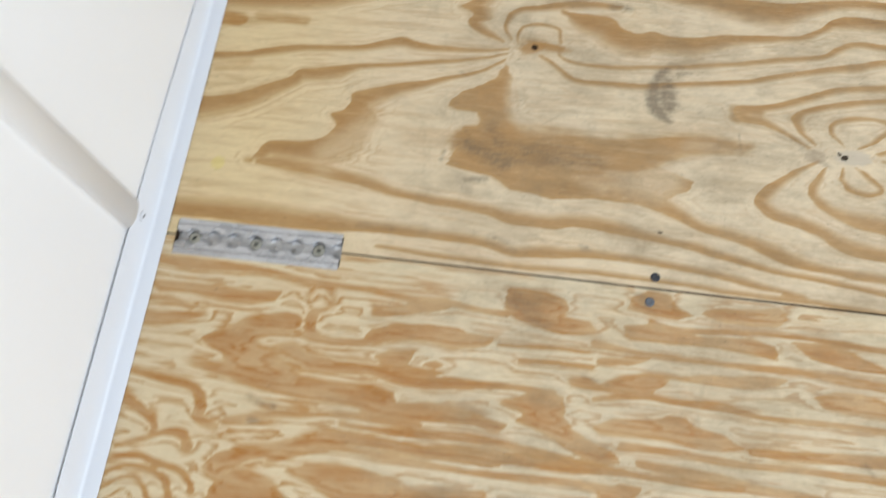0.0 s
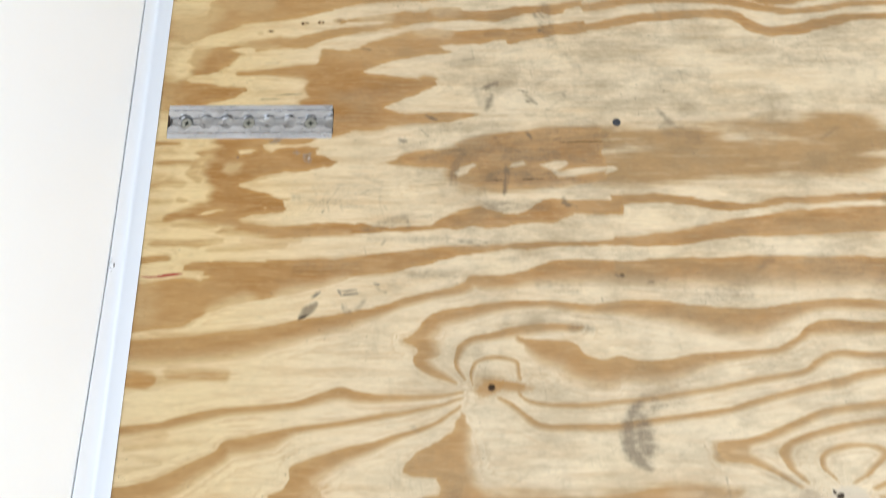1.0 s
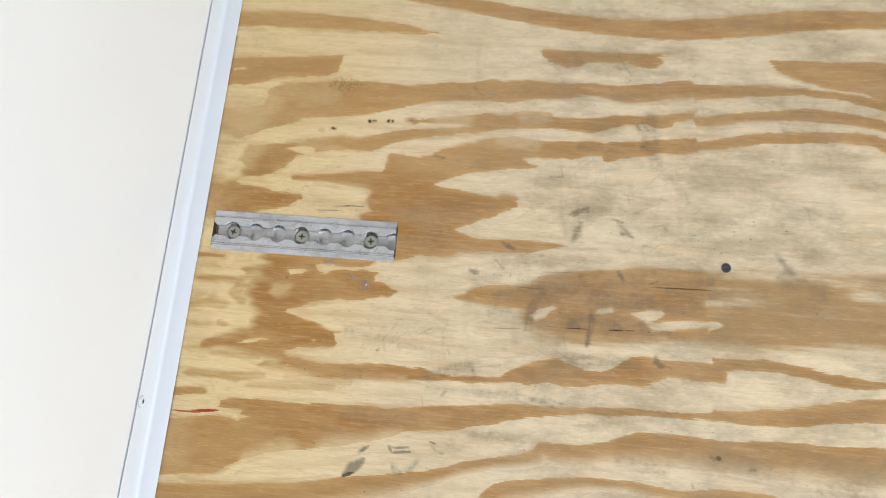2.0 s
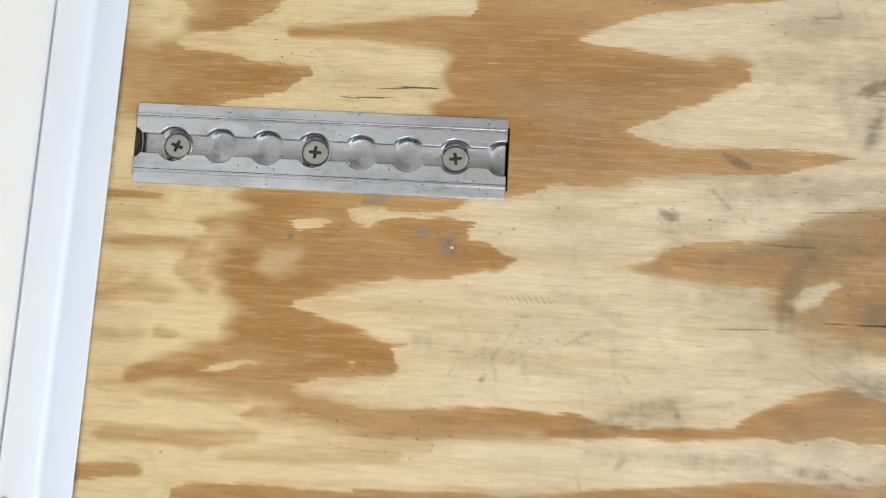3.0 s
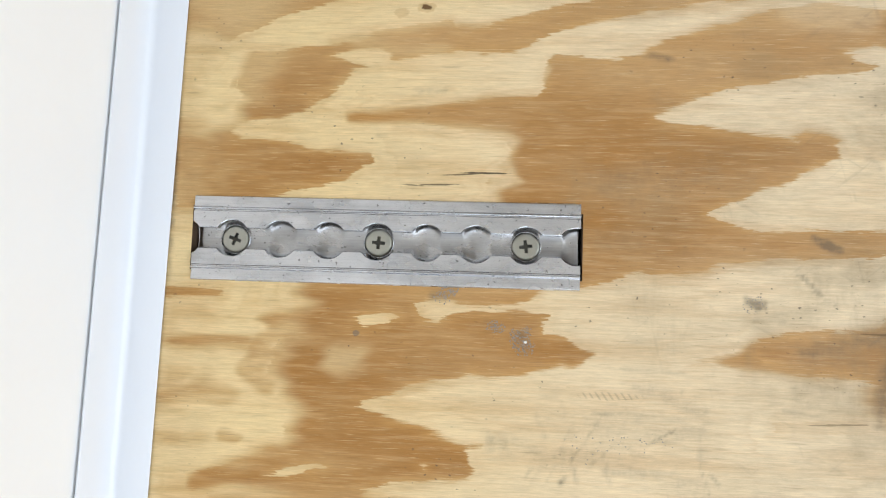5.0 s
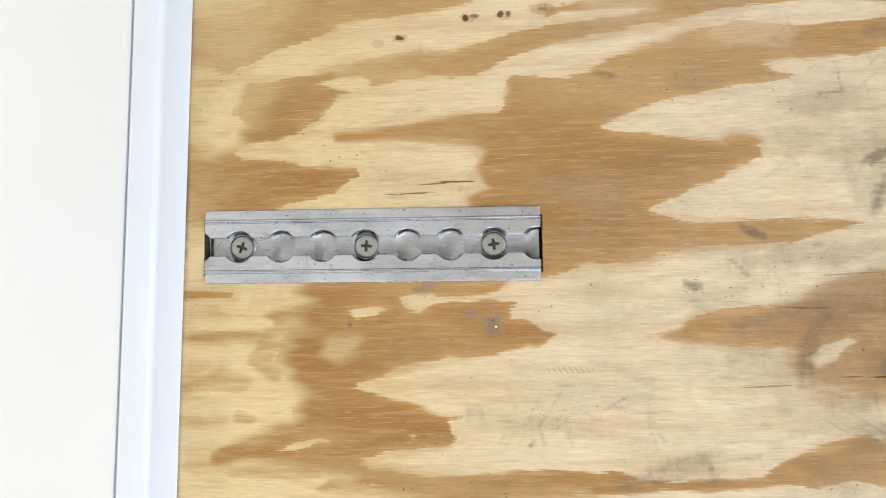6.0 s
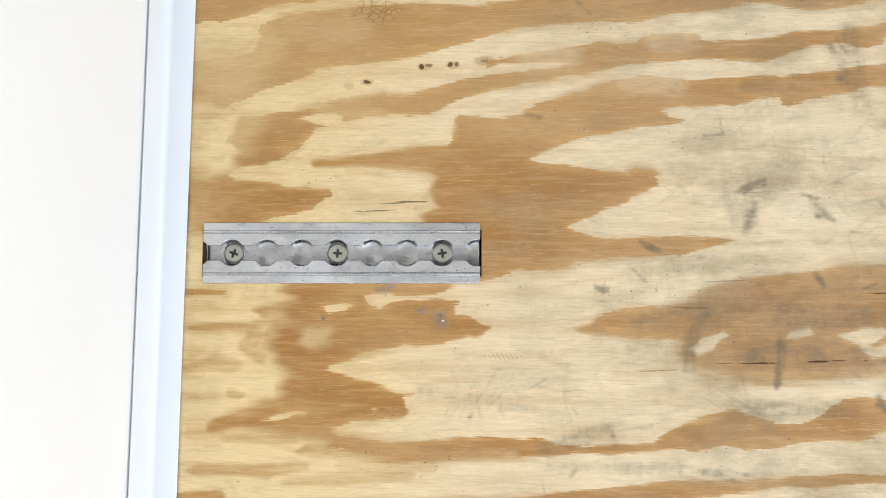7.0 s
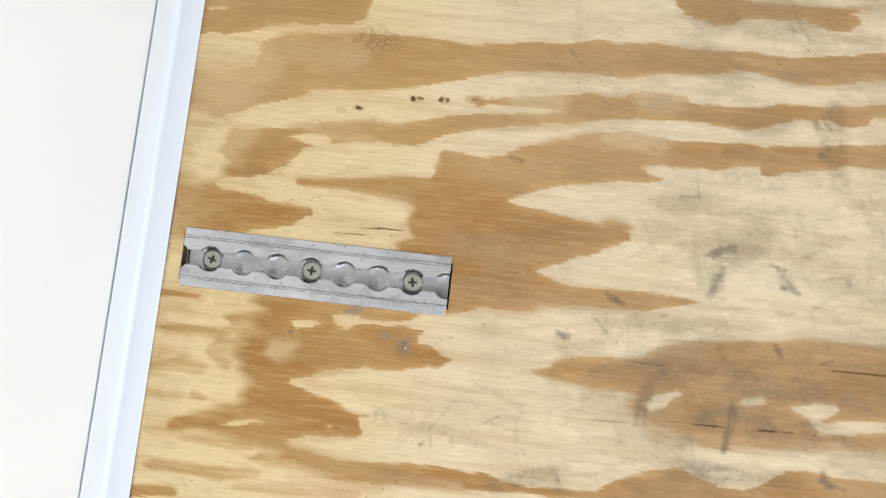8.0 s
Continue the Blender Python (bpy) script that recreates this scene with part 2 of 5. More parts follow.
WAVE_MM, FRINGE_MM = 4.0, 7.5
PITCH, RED, GREY, YELLOW = (0.035, 0.022, 0.013), (0.36, 0.02, 0.018), (0.16, 0.14, 0.12), (0.75, 0.62, 0.12)
HEART, HALO, CHECK = (0.1, 0.045, 0.016), (0.42, 0.22, 0.07), (0.07, 0.037, 0.017)
PIN_MARKS = [
    (21, 125, 5, 2.8, 0, 0.35, HALO), (63, 136, 5, 3, 0, 0.4, HALO), (84, 137, 5, 3, 0, 0.35, HALO),
    (290, -324, 17, 8, 0.4, 0.6, HALO), (292.1, -323.2, 4.5, 4.5, 0, 0.8, HEART), (629.3, -440.3, 13, 9, 0.2, 0.5, (0.36, 0.27, 0.18)), (672.2, -437.7, 22, 10, 0, 0.6, (0.55, 0.48, 0.38)),
    (318, -322, 22, 6, -0.1, 0.4, HALO),
    (107, 140, 8, 3.6, 0, 0.5, HALO), (8, 122, 4, 3, 0, 0.3, HALO),
    (21, 125, 2.9, 1.5, -0.15, 0.9, HEART), (61, 136, 1.9, 2.0, 0.3, 0.95, HEART), (66, 137, 3.0, 1.2, 0, 0.6, HEART),
    (82, 137.5, 2.0, 2.2, 0, 0.85, HEART), (86.5, 137.5, 1.6, 1.9, 0, 0.75, HEART), (107, 140, 3.2, 1.3, 0, 0.5, HEART),
    (-9, -47, 1.6, 1.8, 0, 0.6, GREY),
]
PIN_MARKS += [
    (55, 37, 13, 0.55, 0, 0.85, PITCH), (42, 36, 10, 0.45, 0.05, 0.7, PITCH), (30, 30.5, 10, 0.5, 0.03, 0.75, PITCH), (17, 30, 6, 0.45, -0.05, 0.6, PITCH),
    # two red strokes, then a white dot that paints a glint on the grit
    (-77, -193, 14, 1.7, 0.1, 0.95, RED), (-98, -195.5, 16, 1.0, 0.0, 0.85, RED), (76.5, -48.5, 0.6, 0.6, 0, 0.8, (0.8, 0.8, 0.8)),
]
# drying checks in the soft band and beside it
PIN_MARKS += [
    (275.5, -77.8, 6.9, 0.4, 0.03, 0.6, CHECK), (298, -77.7, 13.7, 0.6, 0.02, 0.9, CHECK), (340.7, -76.3, 8.2, 0.75, 0.03, 0.95, CHECK), (354.8, -75.5, 5.8, 0.5, 0.04, 0.8, CHECK),
    (373, -75.6, 1.6, 0.6, 0.00, 0.7, CHECK), (407.1, -28, 32.7, 0.7, 0.02, 0.9, CHECK), (228.1, -83.2, 14.8, 0.5, 0.05, 0.5, CHECK),
    (251.5, -39, 15.8, 0.5, -0.01, 0.45, CHECK), (277.6, -20, 17.8, 0.5, 0.05, 0.4, CHECK), (298.7, 43.2, 9.9, 0.4, 0.04, 0.4, CHECK),
]
PIN_MARKS += [
    (292, -323, 4, 3, 0.5, 0.95, PITCH), (662.1, -438.3, 4.5, 3.6, 0.4, 0.95, PITCH), (656.3, -434.5, 3.2, 1.6, -0.9, 0.95, PITCH), (716, -608, 4, 3.5, 0, 0.9, PITCH),
    (445, -195, 3, 2.5, 0, 0.6, PITCH), (457, -552, 3, 1.6, 0, 0.7, PITCH), (-78, -517, 9, 9, 0, 0.35, YELLOW),
]
# scrapes left by a hoof-shaped foot
PIN_MARKS += [
    (119.4, -214.5, 4.0, 1.6, -0.92, 0.6, GREY),
    (132.1, -216.5, 11.2, 1.5, 0.15, 0.65, GREY),
    (131.2, -212.1, 7.6, 1.2, 0.15, 0.6, GREY),
    (162.4, -204.9, 4.5, 1, -0.24, 0.75, GREY),
    (79.2, -243.1, 6.8, 2, 0.40, 0.8, PITCH),
    (93.9, -216.7, 5.3, 1.8, 0.69, 0.55, GREY),
]
ply_front = plywood("worn pine plywood", (0.83, 0.66, 0.42, 1), (0.535, 0.29, 0.096, 1), (0.36, 0.168, 0.046, 1), 0.16)
ply_rear = plywood("orange pine plywood", (0.75, 0.62, 0.40, 1), (0.53, 0.295, 0.105, 1), (0.43, 0.18, 0.04, 1), 0.95, False)


def plain(name, colour, rough, metal=0.0, vary=0.06, scale=(9, 9, 9), relief=0.05):
    """A painted or bare surface with faint unevenness at two scales."""
    m, tree, shader = material(name, rough, metal)
    low, fine = grainy(tree, scale, 4.0), grainy(tree, tuple(30 * s for s in scale), 3.0)
    tone = maths(tree, "ADD", maths(tree, "MULTIPLY", low, vary), maths(tree, "MULTIPLY", fine, vary * 0.5))
    tone = maths(tree, "ADD", tone, 1.0 - 0.75 * vary)
    put(tree, shader.inputs["Base Color"], blend(tree, 1.0, (*colour, 1), tone, "MULTIPLY"))
    put(tree, shader.inputs["Roughness"], stretch(tree, 0.2, 0.8, low, rough - 0.06, rough + 0.06, False))
    bumped(tree, shader, fine, relief, 0.0005)
    return m


def brushed(name, colour, rough):
    """Extruded aluminium: drawn lines along x, dull blotches, dark specks."""
    m, tree, shader = material(name, rough, 1.0)
    drawn = grainy(tree, (25, 2600, 2600), 4.0, 0.7)
    blotch = grainy(tree, (60, 110, 110), 4.0)
    dots = grainy(tree, (420, 520, 520), 2.0)
    tone = maths(tree, "ADD", stretch(tree, 0.3, 0.7, drawn, 0.86, 1.06, False), stretch(tree, 0.35, 0.68, blotch, 0.05, -0.10, False))
    tone = maths(tree, "ADD", tone, stretch(tree, 0.4, 0.65, grainy(tree, (18, 60, 60), 3.0, 0.5, (2, 7, 1)), 0.06, -0.10))
    base = blend(tree, 1.0, (*colour, 1), tone, "MULTIPLY")
    base = blend(tree, maths(tree, "MULTIPLY", stretch(tree, 0.67, 0.73, dots), 0.7), base, (0.08, 0.075, 0.07, 1))
    put(tree, shader.inputs["Base Color"], base)
    put(tree, shader.inputs["Roughness"], stretch(tree, 0.3, 0.75, blotch, rough - 0.05, rough + 0.10, False))
    bumped(tree, shader, drawn, 0.12, 0.0003)
    return m


aluminium = brushed("extruded aluminium", (0.58, 0.58, 0.59), 0.24)
# same aluminium toned down: shade and dull reflections of the bed put into colour
bed_shade_metal = brushed("shaded bed aluminium", (0.45, 0.445, 0.44), 0.27)
zinc = plain("yellowed zinc", (0.42, 0.415, 0.36), 0.4, 0.9, 0.35, (90, 90, 90), 0.1)
# dark tone for recesses and the rivet rim: shade painted in, along with grime
zinc_dark = plain("shaded grimy recess", (0.10, 0.10, 0.085), 0.6, 0.6, 0.2, (90, 90, 90), 0.1)
steel_grey = plain("worn grey steel", (0.13, 0.14, 0.155), 0.6, 0.3, 0.25, (120, 120, 120), 0.15)
steel_dark = plain("blackened steel", (0.045, 0.047, 0.055), 0.65, 0.2, 0.2, (120, 120, 120), 0.15)
grit = plain("grey gritty dirt", (0.30, 0.265, 0.23), 0.6, 0.0, 0.6, (700, 700, 700), 0.2)
# subfloor coloured near black, so the seam and pockets read as deep shade
seam_shade_boards = plain("boards in seam shade", (0.045, 0.032, 0.02), 0.8, 0.0, 0.3, (30, 90, 30), 0.2)
glue = plain("white glue", (0.85, 0.84, 0.8), 0.3, 0.0, 0.05, (300, 300, 300), 0.05)
white_metal = plain("white enamelled metal", (0.775, 0.795, 0.83), 0.32, 0.0, 0.03, (14, 14, 14), 0.03)
white_panel = plain("white wall panel", (0.885, 0.885, 0.88), 0.45, 0.0, 0.03, (6, 6, 6), 0.04)
white_ceiling = plain("white ceiling panel", (0.75, 0.75, 0.74), 0.6, 0.0, 0.04, (4, 4, 4), 0.04)
raw_ply = plain("raw plywood edge", (0.075, 0.042, 0.02), 0.8, 0.0, 0.4, (40, 40, 400), 0.2)
earth = plain("gravel ground", (0.28, 0.27, 0.25), 0.9, 0.0, 0.4, (1.5, 1.5, 1.5), 0.3)


# ---- mesh helpers ----
def mesh_of(name, verts, faces, mat, smooth=False):
    me = bpy.data.meshes.new(name)
    me.from_pydata(verts, [], faces)
    me.materials.append(mat)
    if smooth:
        me.polygons.foreach_set("use_smooth", [True] * len(me.polygons))
    me.update()
    return me


def part(name, me, parent, label="", m=None):
    ob = new(name, me)
    ob.parent = parent
    if m is not None:
        ob.matrix_basis = m
    return tagged(ob, label) if label else ob


def slab(x0, x1, y0, y1, z0, z1):
    v = [(x, y, z) for z in (z0, z1) for y in (y0, y1) for x in (x0, x1)]
    return v, [(0, 2, 3, 1), (4, 5, 7, 6), (0, 1, 5, 4), (2, 6, 7, 3), (0, 4, 6, 2), (1, 3, 7, 5)]


def block(name, mat, *boxes):
    verts, faces = [], []
    for b in boxes:
        v, f = slab(*b)
        faces += [tuple(i + len(verts) for i in q) for q in f]
        verts += v
    return mesh_of(name, verts, faces, mat)


def sweep(profile, ys):
    """A strip: a profile of (x, z) points carried along y."""
    n = len(profile)
    verts = [(x, y, z) for y in ys for x, z in profile]
    faces = [(a * n + b, a * n + b + 1, (a + 1) * n + b + 1, (a + 1) * n + b) for a in range(len(ys) - 1) for b in range(n - 1)]
    return verts, faces


# ---- plywood floor ----
def steps(*stretches):
    """Grid lines: (from, to, step) stretches in millimetres, put end to end."""
    out = [np.arange(a, b - 0.4 * s, s) for a, b, s in stretches]
    return np.concatenate([*out, [stretches[-1][1]]])


def ripple(x, y, wide, tall, seed):
    """Smooth value noise, -1 to 1, with cells of that many millimetres."""
    table = np.random.RandomState(seed).uniform(-1, 1, (256, 256))
    u, v = x / wide, y / tall
    i, j = np.floor(u).astype(int), np.floor(v).astype(int)
    fu, fv = u - i, v - j
    fu, fv = fu * fu * (3 - 2 * fu), fv * fv * (3 - 2 * fv)
    a, b = table[j % 256, i % 256], table[j % 256, (i + 1) % 256]
    c, d = table[(j + 1) % 256, i % 256], table[(j + 1) % 256, (i + 1) % 256]
    return (a * (1 - fu) + b * fu) * (1 - fv) + (c * (1 - fu) + d * fu) * fv


def smoothed(points):
    """The points with three more between each two, on a smooth curve."""
    p = [np.array(q, float) for q in points]
    out = []
    for k in range(len(p) - 1):
        a, b, c, d = p[max(k - 1, 0)], p[k], p[k + 1], p[min(k + 2, len(p) - 1)]
        for t in (0.0, 0.25, 0.5, 0.75):
            q = b + 0.5 * t * (c - a + t * (2 * a - 5 * b + 4 * c - d + t * (3 * (b - c) + d - a)))
            out.append((q[0], q[1], max(0.3, b[2] + t * (c[2] - b[2]))))
    return [*out, tuple(p[-1])]


class Sheet:
    """One plywood sheet: a fine grid that carries its growth-ring field, its soiling and a painted shadow line."""

    def __init__(self, xs, ys):
        self.xs, self.ys = xs, ys
        self.x, self.y = np.meshgrid(xs, ys)
        x, y = self.x, self.y
        # veneer tears along the fibre: edges run out in fingers
        lively = 0.45 + 0.55 * np.clip((y + 300) / 100, 0, 1)
        self.u = x + lively * (4 * ripple(x, y, 55, 9, 1) + 5 * ripple(x, y, 30, 4.6, 2))
        self.v = y + lively * (1.3 * ripple(x, y, 38, 11, 3) + 0.9 * ripple(x, y, 14, 6, 4))
        self.warm, self.clean = np.zeros(x.shape), np.zeros(x.shape)
        self.grain = np.full(self.x.shape, -14.0)
        self.soil_shade = np.zeros(self.x.shape)
        self.fade = np.zeros(self.x.shape)

    def reach(self, points, torn=True):
        """Signed depth (mm) inside a band that runs through (x, y, half width) points."""
        best = np.full(self.x.shape, -99.0)
        points = smoothed(points)
        box = self.around(points, 45 + max(p[2] for p in points))
        px, py = (self.u[box], self.v[box]) if torn else (self.x[box], self.y[box])
        part_best = best[box]
        for (ax, ay, aw), (bx, by, bw) in zip(points, points[1:]):
            dx, dy = bx - ax, by - ay
            t = np.clip(((px - ax) * dx + (py - ay) * dy) / (dx * dx + dy * dy + 1e-9), 0, 1)
            d = np.hypot(px - ax - t * dx, py - ay - t * dy)
            np.maximum(part_best, aw + t * (bw - aw) - d, out=part_best)
        return best

    def around(self, points, room):
        """The rows and columns of the grid that lie round the points."""
        qx, qy = [p[0] for p in points], [p[1] for p in points]
        columns = np.searchsorted(self.xs, (min(qx) - room, max(qx) + room))
        rows = np.searchsorted(self.ys, (min(qy) - room, max(qy) + room))
        return slice(*rows), slice(*columns)


def outlined(sheet, points):
    """Signed depth (mm) inside a closed outline of (x, y) points, its edge torn along the fibre."""
    box = sheet.around(points, 22)
    x, y = sheet.x[box], sheet.y[box]
    px = x + 1.5 * ripple(x, y, 34, 7, 11) + 2.2 * ripple(x, y, 22, 3.6, 12)
    py = y + 0.5 * ripple(x, y, 17, 8, 13)
    near, inside = np.full(px.shape, 1e9), np.zeros(px.shape, bool)
    for (ax, ay), (bx, by) in zip(points, points[1:] + points[:1]):
        dx, dy = bx - ax, by - ay
        t = np.clip(((px - ax) * dx + (py - ay) * dy) / (dx * dx + dy * dy + 1e-9), 0, 1)
        near = np.minimum(near, np.hypot(px - ax - t * dx, py - ay - t * dy))
        if ay != by:
            inside ^= ((ay > py) != (by > py)) & (px < ax + (py - ay) * dx / dy)
    depth = np.full(sheet.x.shape, -22.0)
    depth[box] = np.where(inside, near, -near)
    return depth


def grow(sheet, *outline):
    """A field of tan latewood."""
    sheet.grain = np.maximum(sheet.grain, np.maximum(outlined(sheet, list(outline)), -14))


def bare(sheet, *outline):
    """A field of pale earlywood."""
    depth = outlined(sheet, list(outline))
    sheet.grain = np.minimum(sheet.grain, -depth)
    sheet.clean = np.maximum(sheet.clean, np.clip(depth / 4 + 0.5, 0, 1))


def blank(sheet, *outline):
    """Pale ground for a part of the sheet that is figured anew."""
    sheet.grain = np.where(outlined(sheet, list(outline)) > 0, -14.0, sheet.grain)


def ring(sheet, *points):
    """A growth ring: crisp along its (x, y, width) line, fading out to the right of its way."""
    line = smoothed(points)
    box = sheet.around(line, 40)
    x, y = sheet.x[box], sheet.y[box]
    px, py = x + 1.5 * ripple(x, y, 30, 6, 21), y + 0.8 * ripple(x, y, 24, 10, 22)
    near, side, wide = np.full(px.shape, 1e9), np.zeros(px.shape), np.ones(px.shape)
    for (ax, ay, aw), (bx, by, bw) in zip(line, line[1:]):
        dx, dy = bx - ax, by - ay
        t = np.clip(((px - ax) * dx + (py - ay) * dy) / (dx * dx + dy * dy + 1e-9), 0, 1)
        d = np.hypot(px - ax - t * dx, py - ay - t * dy)
        closer = d < near
        near = np.where(closer, d, near)
        side = np.where(closer, (px - ax) * dy - (py - ay) * dx, side)
        wide = np.where(closer, aw + t * (bw - aw), wide)
    depth = np.where(side > 0, np.minimum(near, wide - near), -near)
    won = (depth > sheet.grain[box]) & (depth > -2)
    sheet.fade[box] = np.where(won, 0.85 * np.clip((near / wide - 0.4) / 0.6, 0, 1) ** 1.3 * (side > 0), sheet.fade[box])
    sheet.grain[box] = np.maximum(sheet.grain[box], np.maximum(depth, -14))


def fade(strength, *points):
    """A soft-edged wash where the tan growth pales."""
    width = max(p[2] for p in points)
    depth = np.clip(front.reach(points) / (1.1 * width + 1.0) + 0.55, 0, 1)
    front.fade = np.maximum(front.fade, strength * depth * depth * (3 - 2 * depth))


def late(sheet, *points):
    sheet.grain = np.maximum(sheet.grain, sheet.reach(points))


def early(sheet, *points):
    depth = sheet.reach(points)
    sheet.grain = np.minimum(sheet.grain, -2.2 * (depth + 0.6))
    sheet.clean = np.maximum(sheet.clean, np.clip(depth / 4 + 0.5, 0, 1))


def soil_shade(strength, *points):
    for sheet in (front, rear):
        width = max(p[2] for p in points)
        sheet.soil_shade = np.maximum(sheet.soil_shade, strength * np.clip(sheet.reach(points, False) / (0.9 * width + 1.6) + 0.42, 0, 1))


def warm(strength, *points):
    """A soft-edged patch of darker growth."""
    for sheet in (front, rear):
        width = max(p[2] for p in points)
        depth = np.clip(sheet.reach(points) / (0.9 * width + 1.0) + 0.6, 0, 1)
        sheet.warm = np.maximum(sheet.warm, strength * depth * depth * (3 - 2 * depth))


SEAM = -615.5
front = Sheet(
    steps((-170, -109.1, 3.58), (-109.1, -97.9, 3.73), (-97.9, 93.9, 1.4984), (93.9, 104.7, 1.8), (104.7, 440, 1.5), (440, 960, 2.5), (960, 1950, 55)),
    steps((SEAM + 1.0, -597.5, 3), (-597.5, -270, 2.2), (-270, -17, 1.5), (-17, 17, 2), (17, 240, 1.5), (240, 330, 4), (330, 604, 30)),
)
rear = Sheet(steps((-170, -109.1, 3.58), (-109.1, 93.9, 3.5), (93.9, 960, 3.5), (960, 1950, 55)), steps((-1830, -960, 40), (-960, -633.5, 3.5), (-633.5, SEAM - 1.0, 3)))
sheet_grain, rear_grain = front, rear

# growth rings of the front sheet
late(sheet_grain, (236, 228, 0.5), (269, 228, 12), (310, 231, 13), (330, 230, 11.5), (370, 236, 13.5), (398, 237, 16))
late(sheet_grain, (371, 186, 10.5), (442, 194, 7.5), (513, 198, 5), (569, 196, 4.5), (611, 189, 7))
late(sheet_grain, (370, 153, 6.5), (441, 161, 5.5), (476, 168, 5.5), (546, 172, 7), (602, 167, 6.5), (636, 158, 5.5), (684, 152, 4.5), (766, 162, 4), (857, 163, 4))
late(sheet_grain, (370, 123, 8), (440, 132, 6), (475, 140, 5.5), (545, 148, 7), (600, 147, 6), (633, 129, 8), (653, 122, 7.5), (688, 126, 7.5), (730, 137, 7), (764, 143, 4.5), (854, 144, 4.5))
late(sheet_grain, (501, 234, 10.5), (557, 222, 18.5), (613, 215, 18.5), (642, 183, 18), (664, 167, 6), (700, 173, 8), (736, 187, 10), (771, 200, 8), (863, 201, 8))
late(sheet_grain, (647, 202, 11), (689, 202, 7.5), (725, 213, 8), (775, 228, 8), (868, 228, 8))
late(sheet_grain, (252, -125, 7.5), (282, -123, 8), (329, -122, 4), (383, -108, 9), (450, -102, 6), (504, -102, 5.5), (570, -110, 6), (603, -110, 3), (650, -105, 4.5), (763, -99, 5.5), (852, -99, 5.5))
late(sheet_grain, (-114, -217, 15), (-57, -206, 27.5), (21, -207, 32), (66, -199, 23), (118, -191, 14.5), (151, -186, 7), (183, -175, 7.5), (282, -159, 4), (381, -155, 4), (447, -153, 6), (513, -151, 8.5), (580, -138, 11), (647, -133, 16), (759, -127, 16), (846, -127, 16))
early(sheet_grain, (368, -73, 1), (383, -70, 5.5), (408, -67, 5), (436, -65, 5.5))
early(sheet_grain, (317, -68, 1), (358, -64, 7.5), (412, -64, 5), (435, -65, 1.5))

# the figure of the front sheet, field by field
blank(front, (-113, 201), (38, 215), (243, 235), (409, 250), (426, 40), (437, -88), (438, -161), (369, -167), (328, -174), (265, -188), (202, -202), (160, -210), (118, -225), (97, -234), (33, -246), (-46, -257.5), (-113, -266.5), (-113, -130), (-109, 94))
grow(front, (-113, 166), (-98, 172), (-87, 170), (-70, 175), (-53, 181), (-36, 185), (-19, 185), (7, 187), (15, 192), (20, 202), (24, 215), (-115, 202))
bare(front, (-102, 191), (-92, 194), (-85, 192), (-91, 189), (-101, 188))
grow(front, (246, 236), (249, 226), (255, 219), (270, 217), (275, 213), (290, 216), (296, 222), (314, 223), (329, 222), (347, 220), (359, 219), (372, 218), (383, 223), (411, 225), (409, 252))
grow(front, (-116, 142), (-83, 143), (-64, 148), (-60, 157), (-59, 168), (-43, 174), (-27, 177), (-1, 179), (16, 182), (42, 183), (63, 184), (85, 182), (102, 181), (127, 185), (148, 188), (153, 188), (153, 166), (129, 163), (113, 160), (96, 155), (76, 149), (51, 143), (30, 140), (5, 137), (-13, 136), (-25, 130), (-39, 124), (-54, 120), (-66, 115), (-79, 109), (-87, 105), (-113, 105))
grow(front, (129, 185.5), (148, 188), (169, 188), (193, 194), (210, 193), (231, 196), (247, 196), (264, 194), (288, 195), (313, 195), (333, 194), (357, 198), (377, 200), (389, 205), (413, 206), (415, 185), (387, 182), (371, 178), (351, 175), (335, 176), (323, 178), (312, 181), (296, 181), (282, 177), (266, 175), (245, 173), (229, 170), (213, 167), (192, 168), (179, 168), (154, 166), (129, 163))
grow(front, (-81, 97), (-73, 100), (-56, 100), (-34, 104), (-15, 107), (-3, 112), (12, 115), (33, 117), (40, 111), (50, 115), (67, 120), (83, 124), (100, 128), (109, 135), (107, 140), (131, 145), (152, 147), (155, 147.5), (155, 126), (134, 122), (117, 119), (105, 117), (89, 111), (77, 106), (67, 101), (52, 100), (39, 101), (26, 100), (10, 96), (-7, 93), (-24, 90), (-58, 86), (-76, 88))
grow(front, (131, 145), (152, 147), (177, 151), (189, 154), (202, 151), (218, 152), (228, 159), (240, 159), (259, 159), (266, 153), (292, 154), (312, 156), (332, 160), (352, 160), (376, 162), (416, 168), (417, 160), (395, 156), (389, 149), (380, 147), (361, 151), (337, 148), (322, 142), (306, 138), (285, 139), (261, 139), (236, 138), (220, 137), (199, 134), (179, 130), (159, 127), (134, 122), (131, 121.5))
bare(front, (93, 131), (115, 137), (141, 138), (157, 139), (171, 139), (158, 135), (133, 132), (112, 130), (96, 127))
grow(front, (-81, 97), (-43, 101), (-15, 102), (-1, 95), (-16, 91), (-23, 84), (-31, 78), (-39, 74), (-26, 81), (-32, 75), (-39, 70), (-45, 67), (-54, 64), (-70, 63), (-77, 60), (-80, 56), (-80, 55), (-73, 53), (-64, 54), (-55, 53), (-51, 52), (-45, 50), (-40, 48), (-27, 48), (-17, 47), (-4, 47), (-3, 41), (-8, 40), (-11, 38), (-14, 34), (-17, 32), (-24, 30), (-31, 28), (-45, 26), (-54, 23), (-57, 17), (-109, 16), (-112, 63), (-85, 64), (-78, 68), (-76, 76), (-81, 84), (-83, 78), (-86, 89))
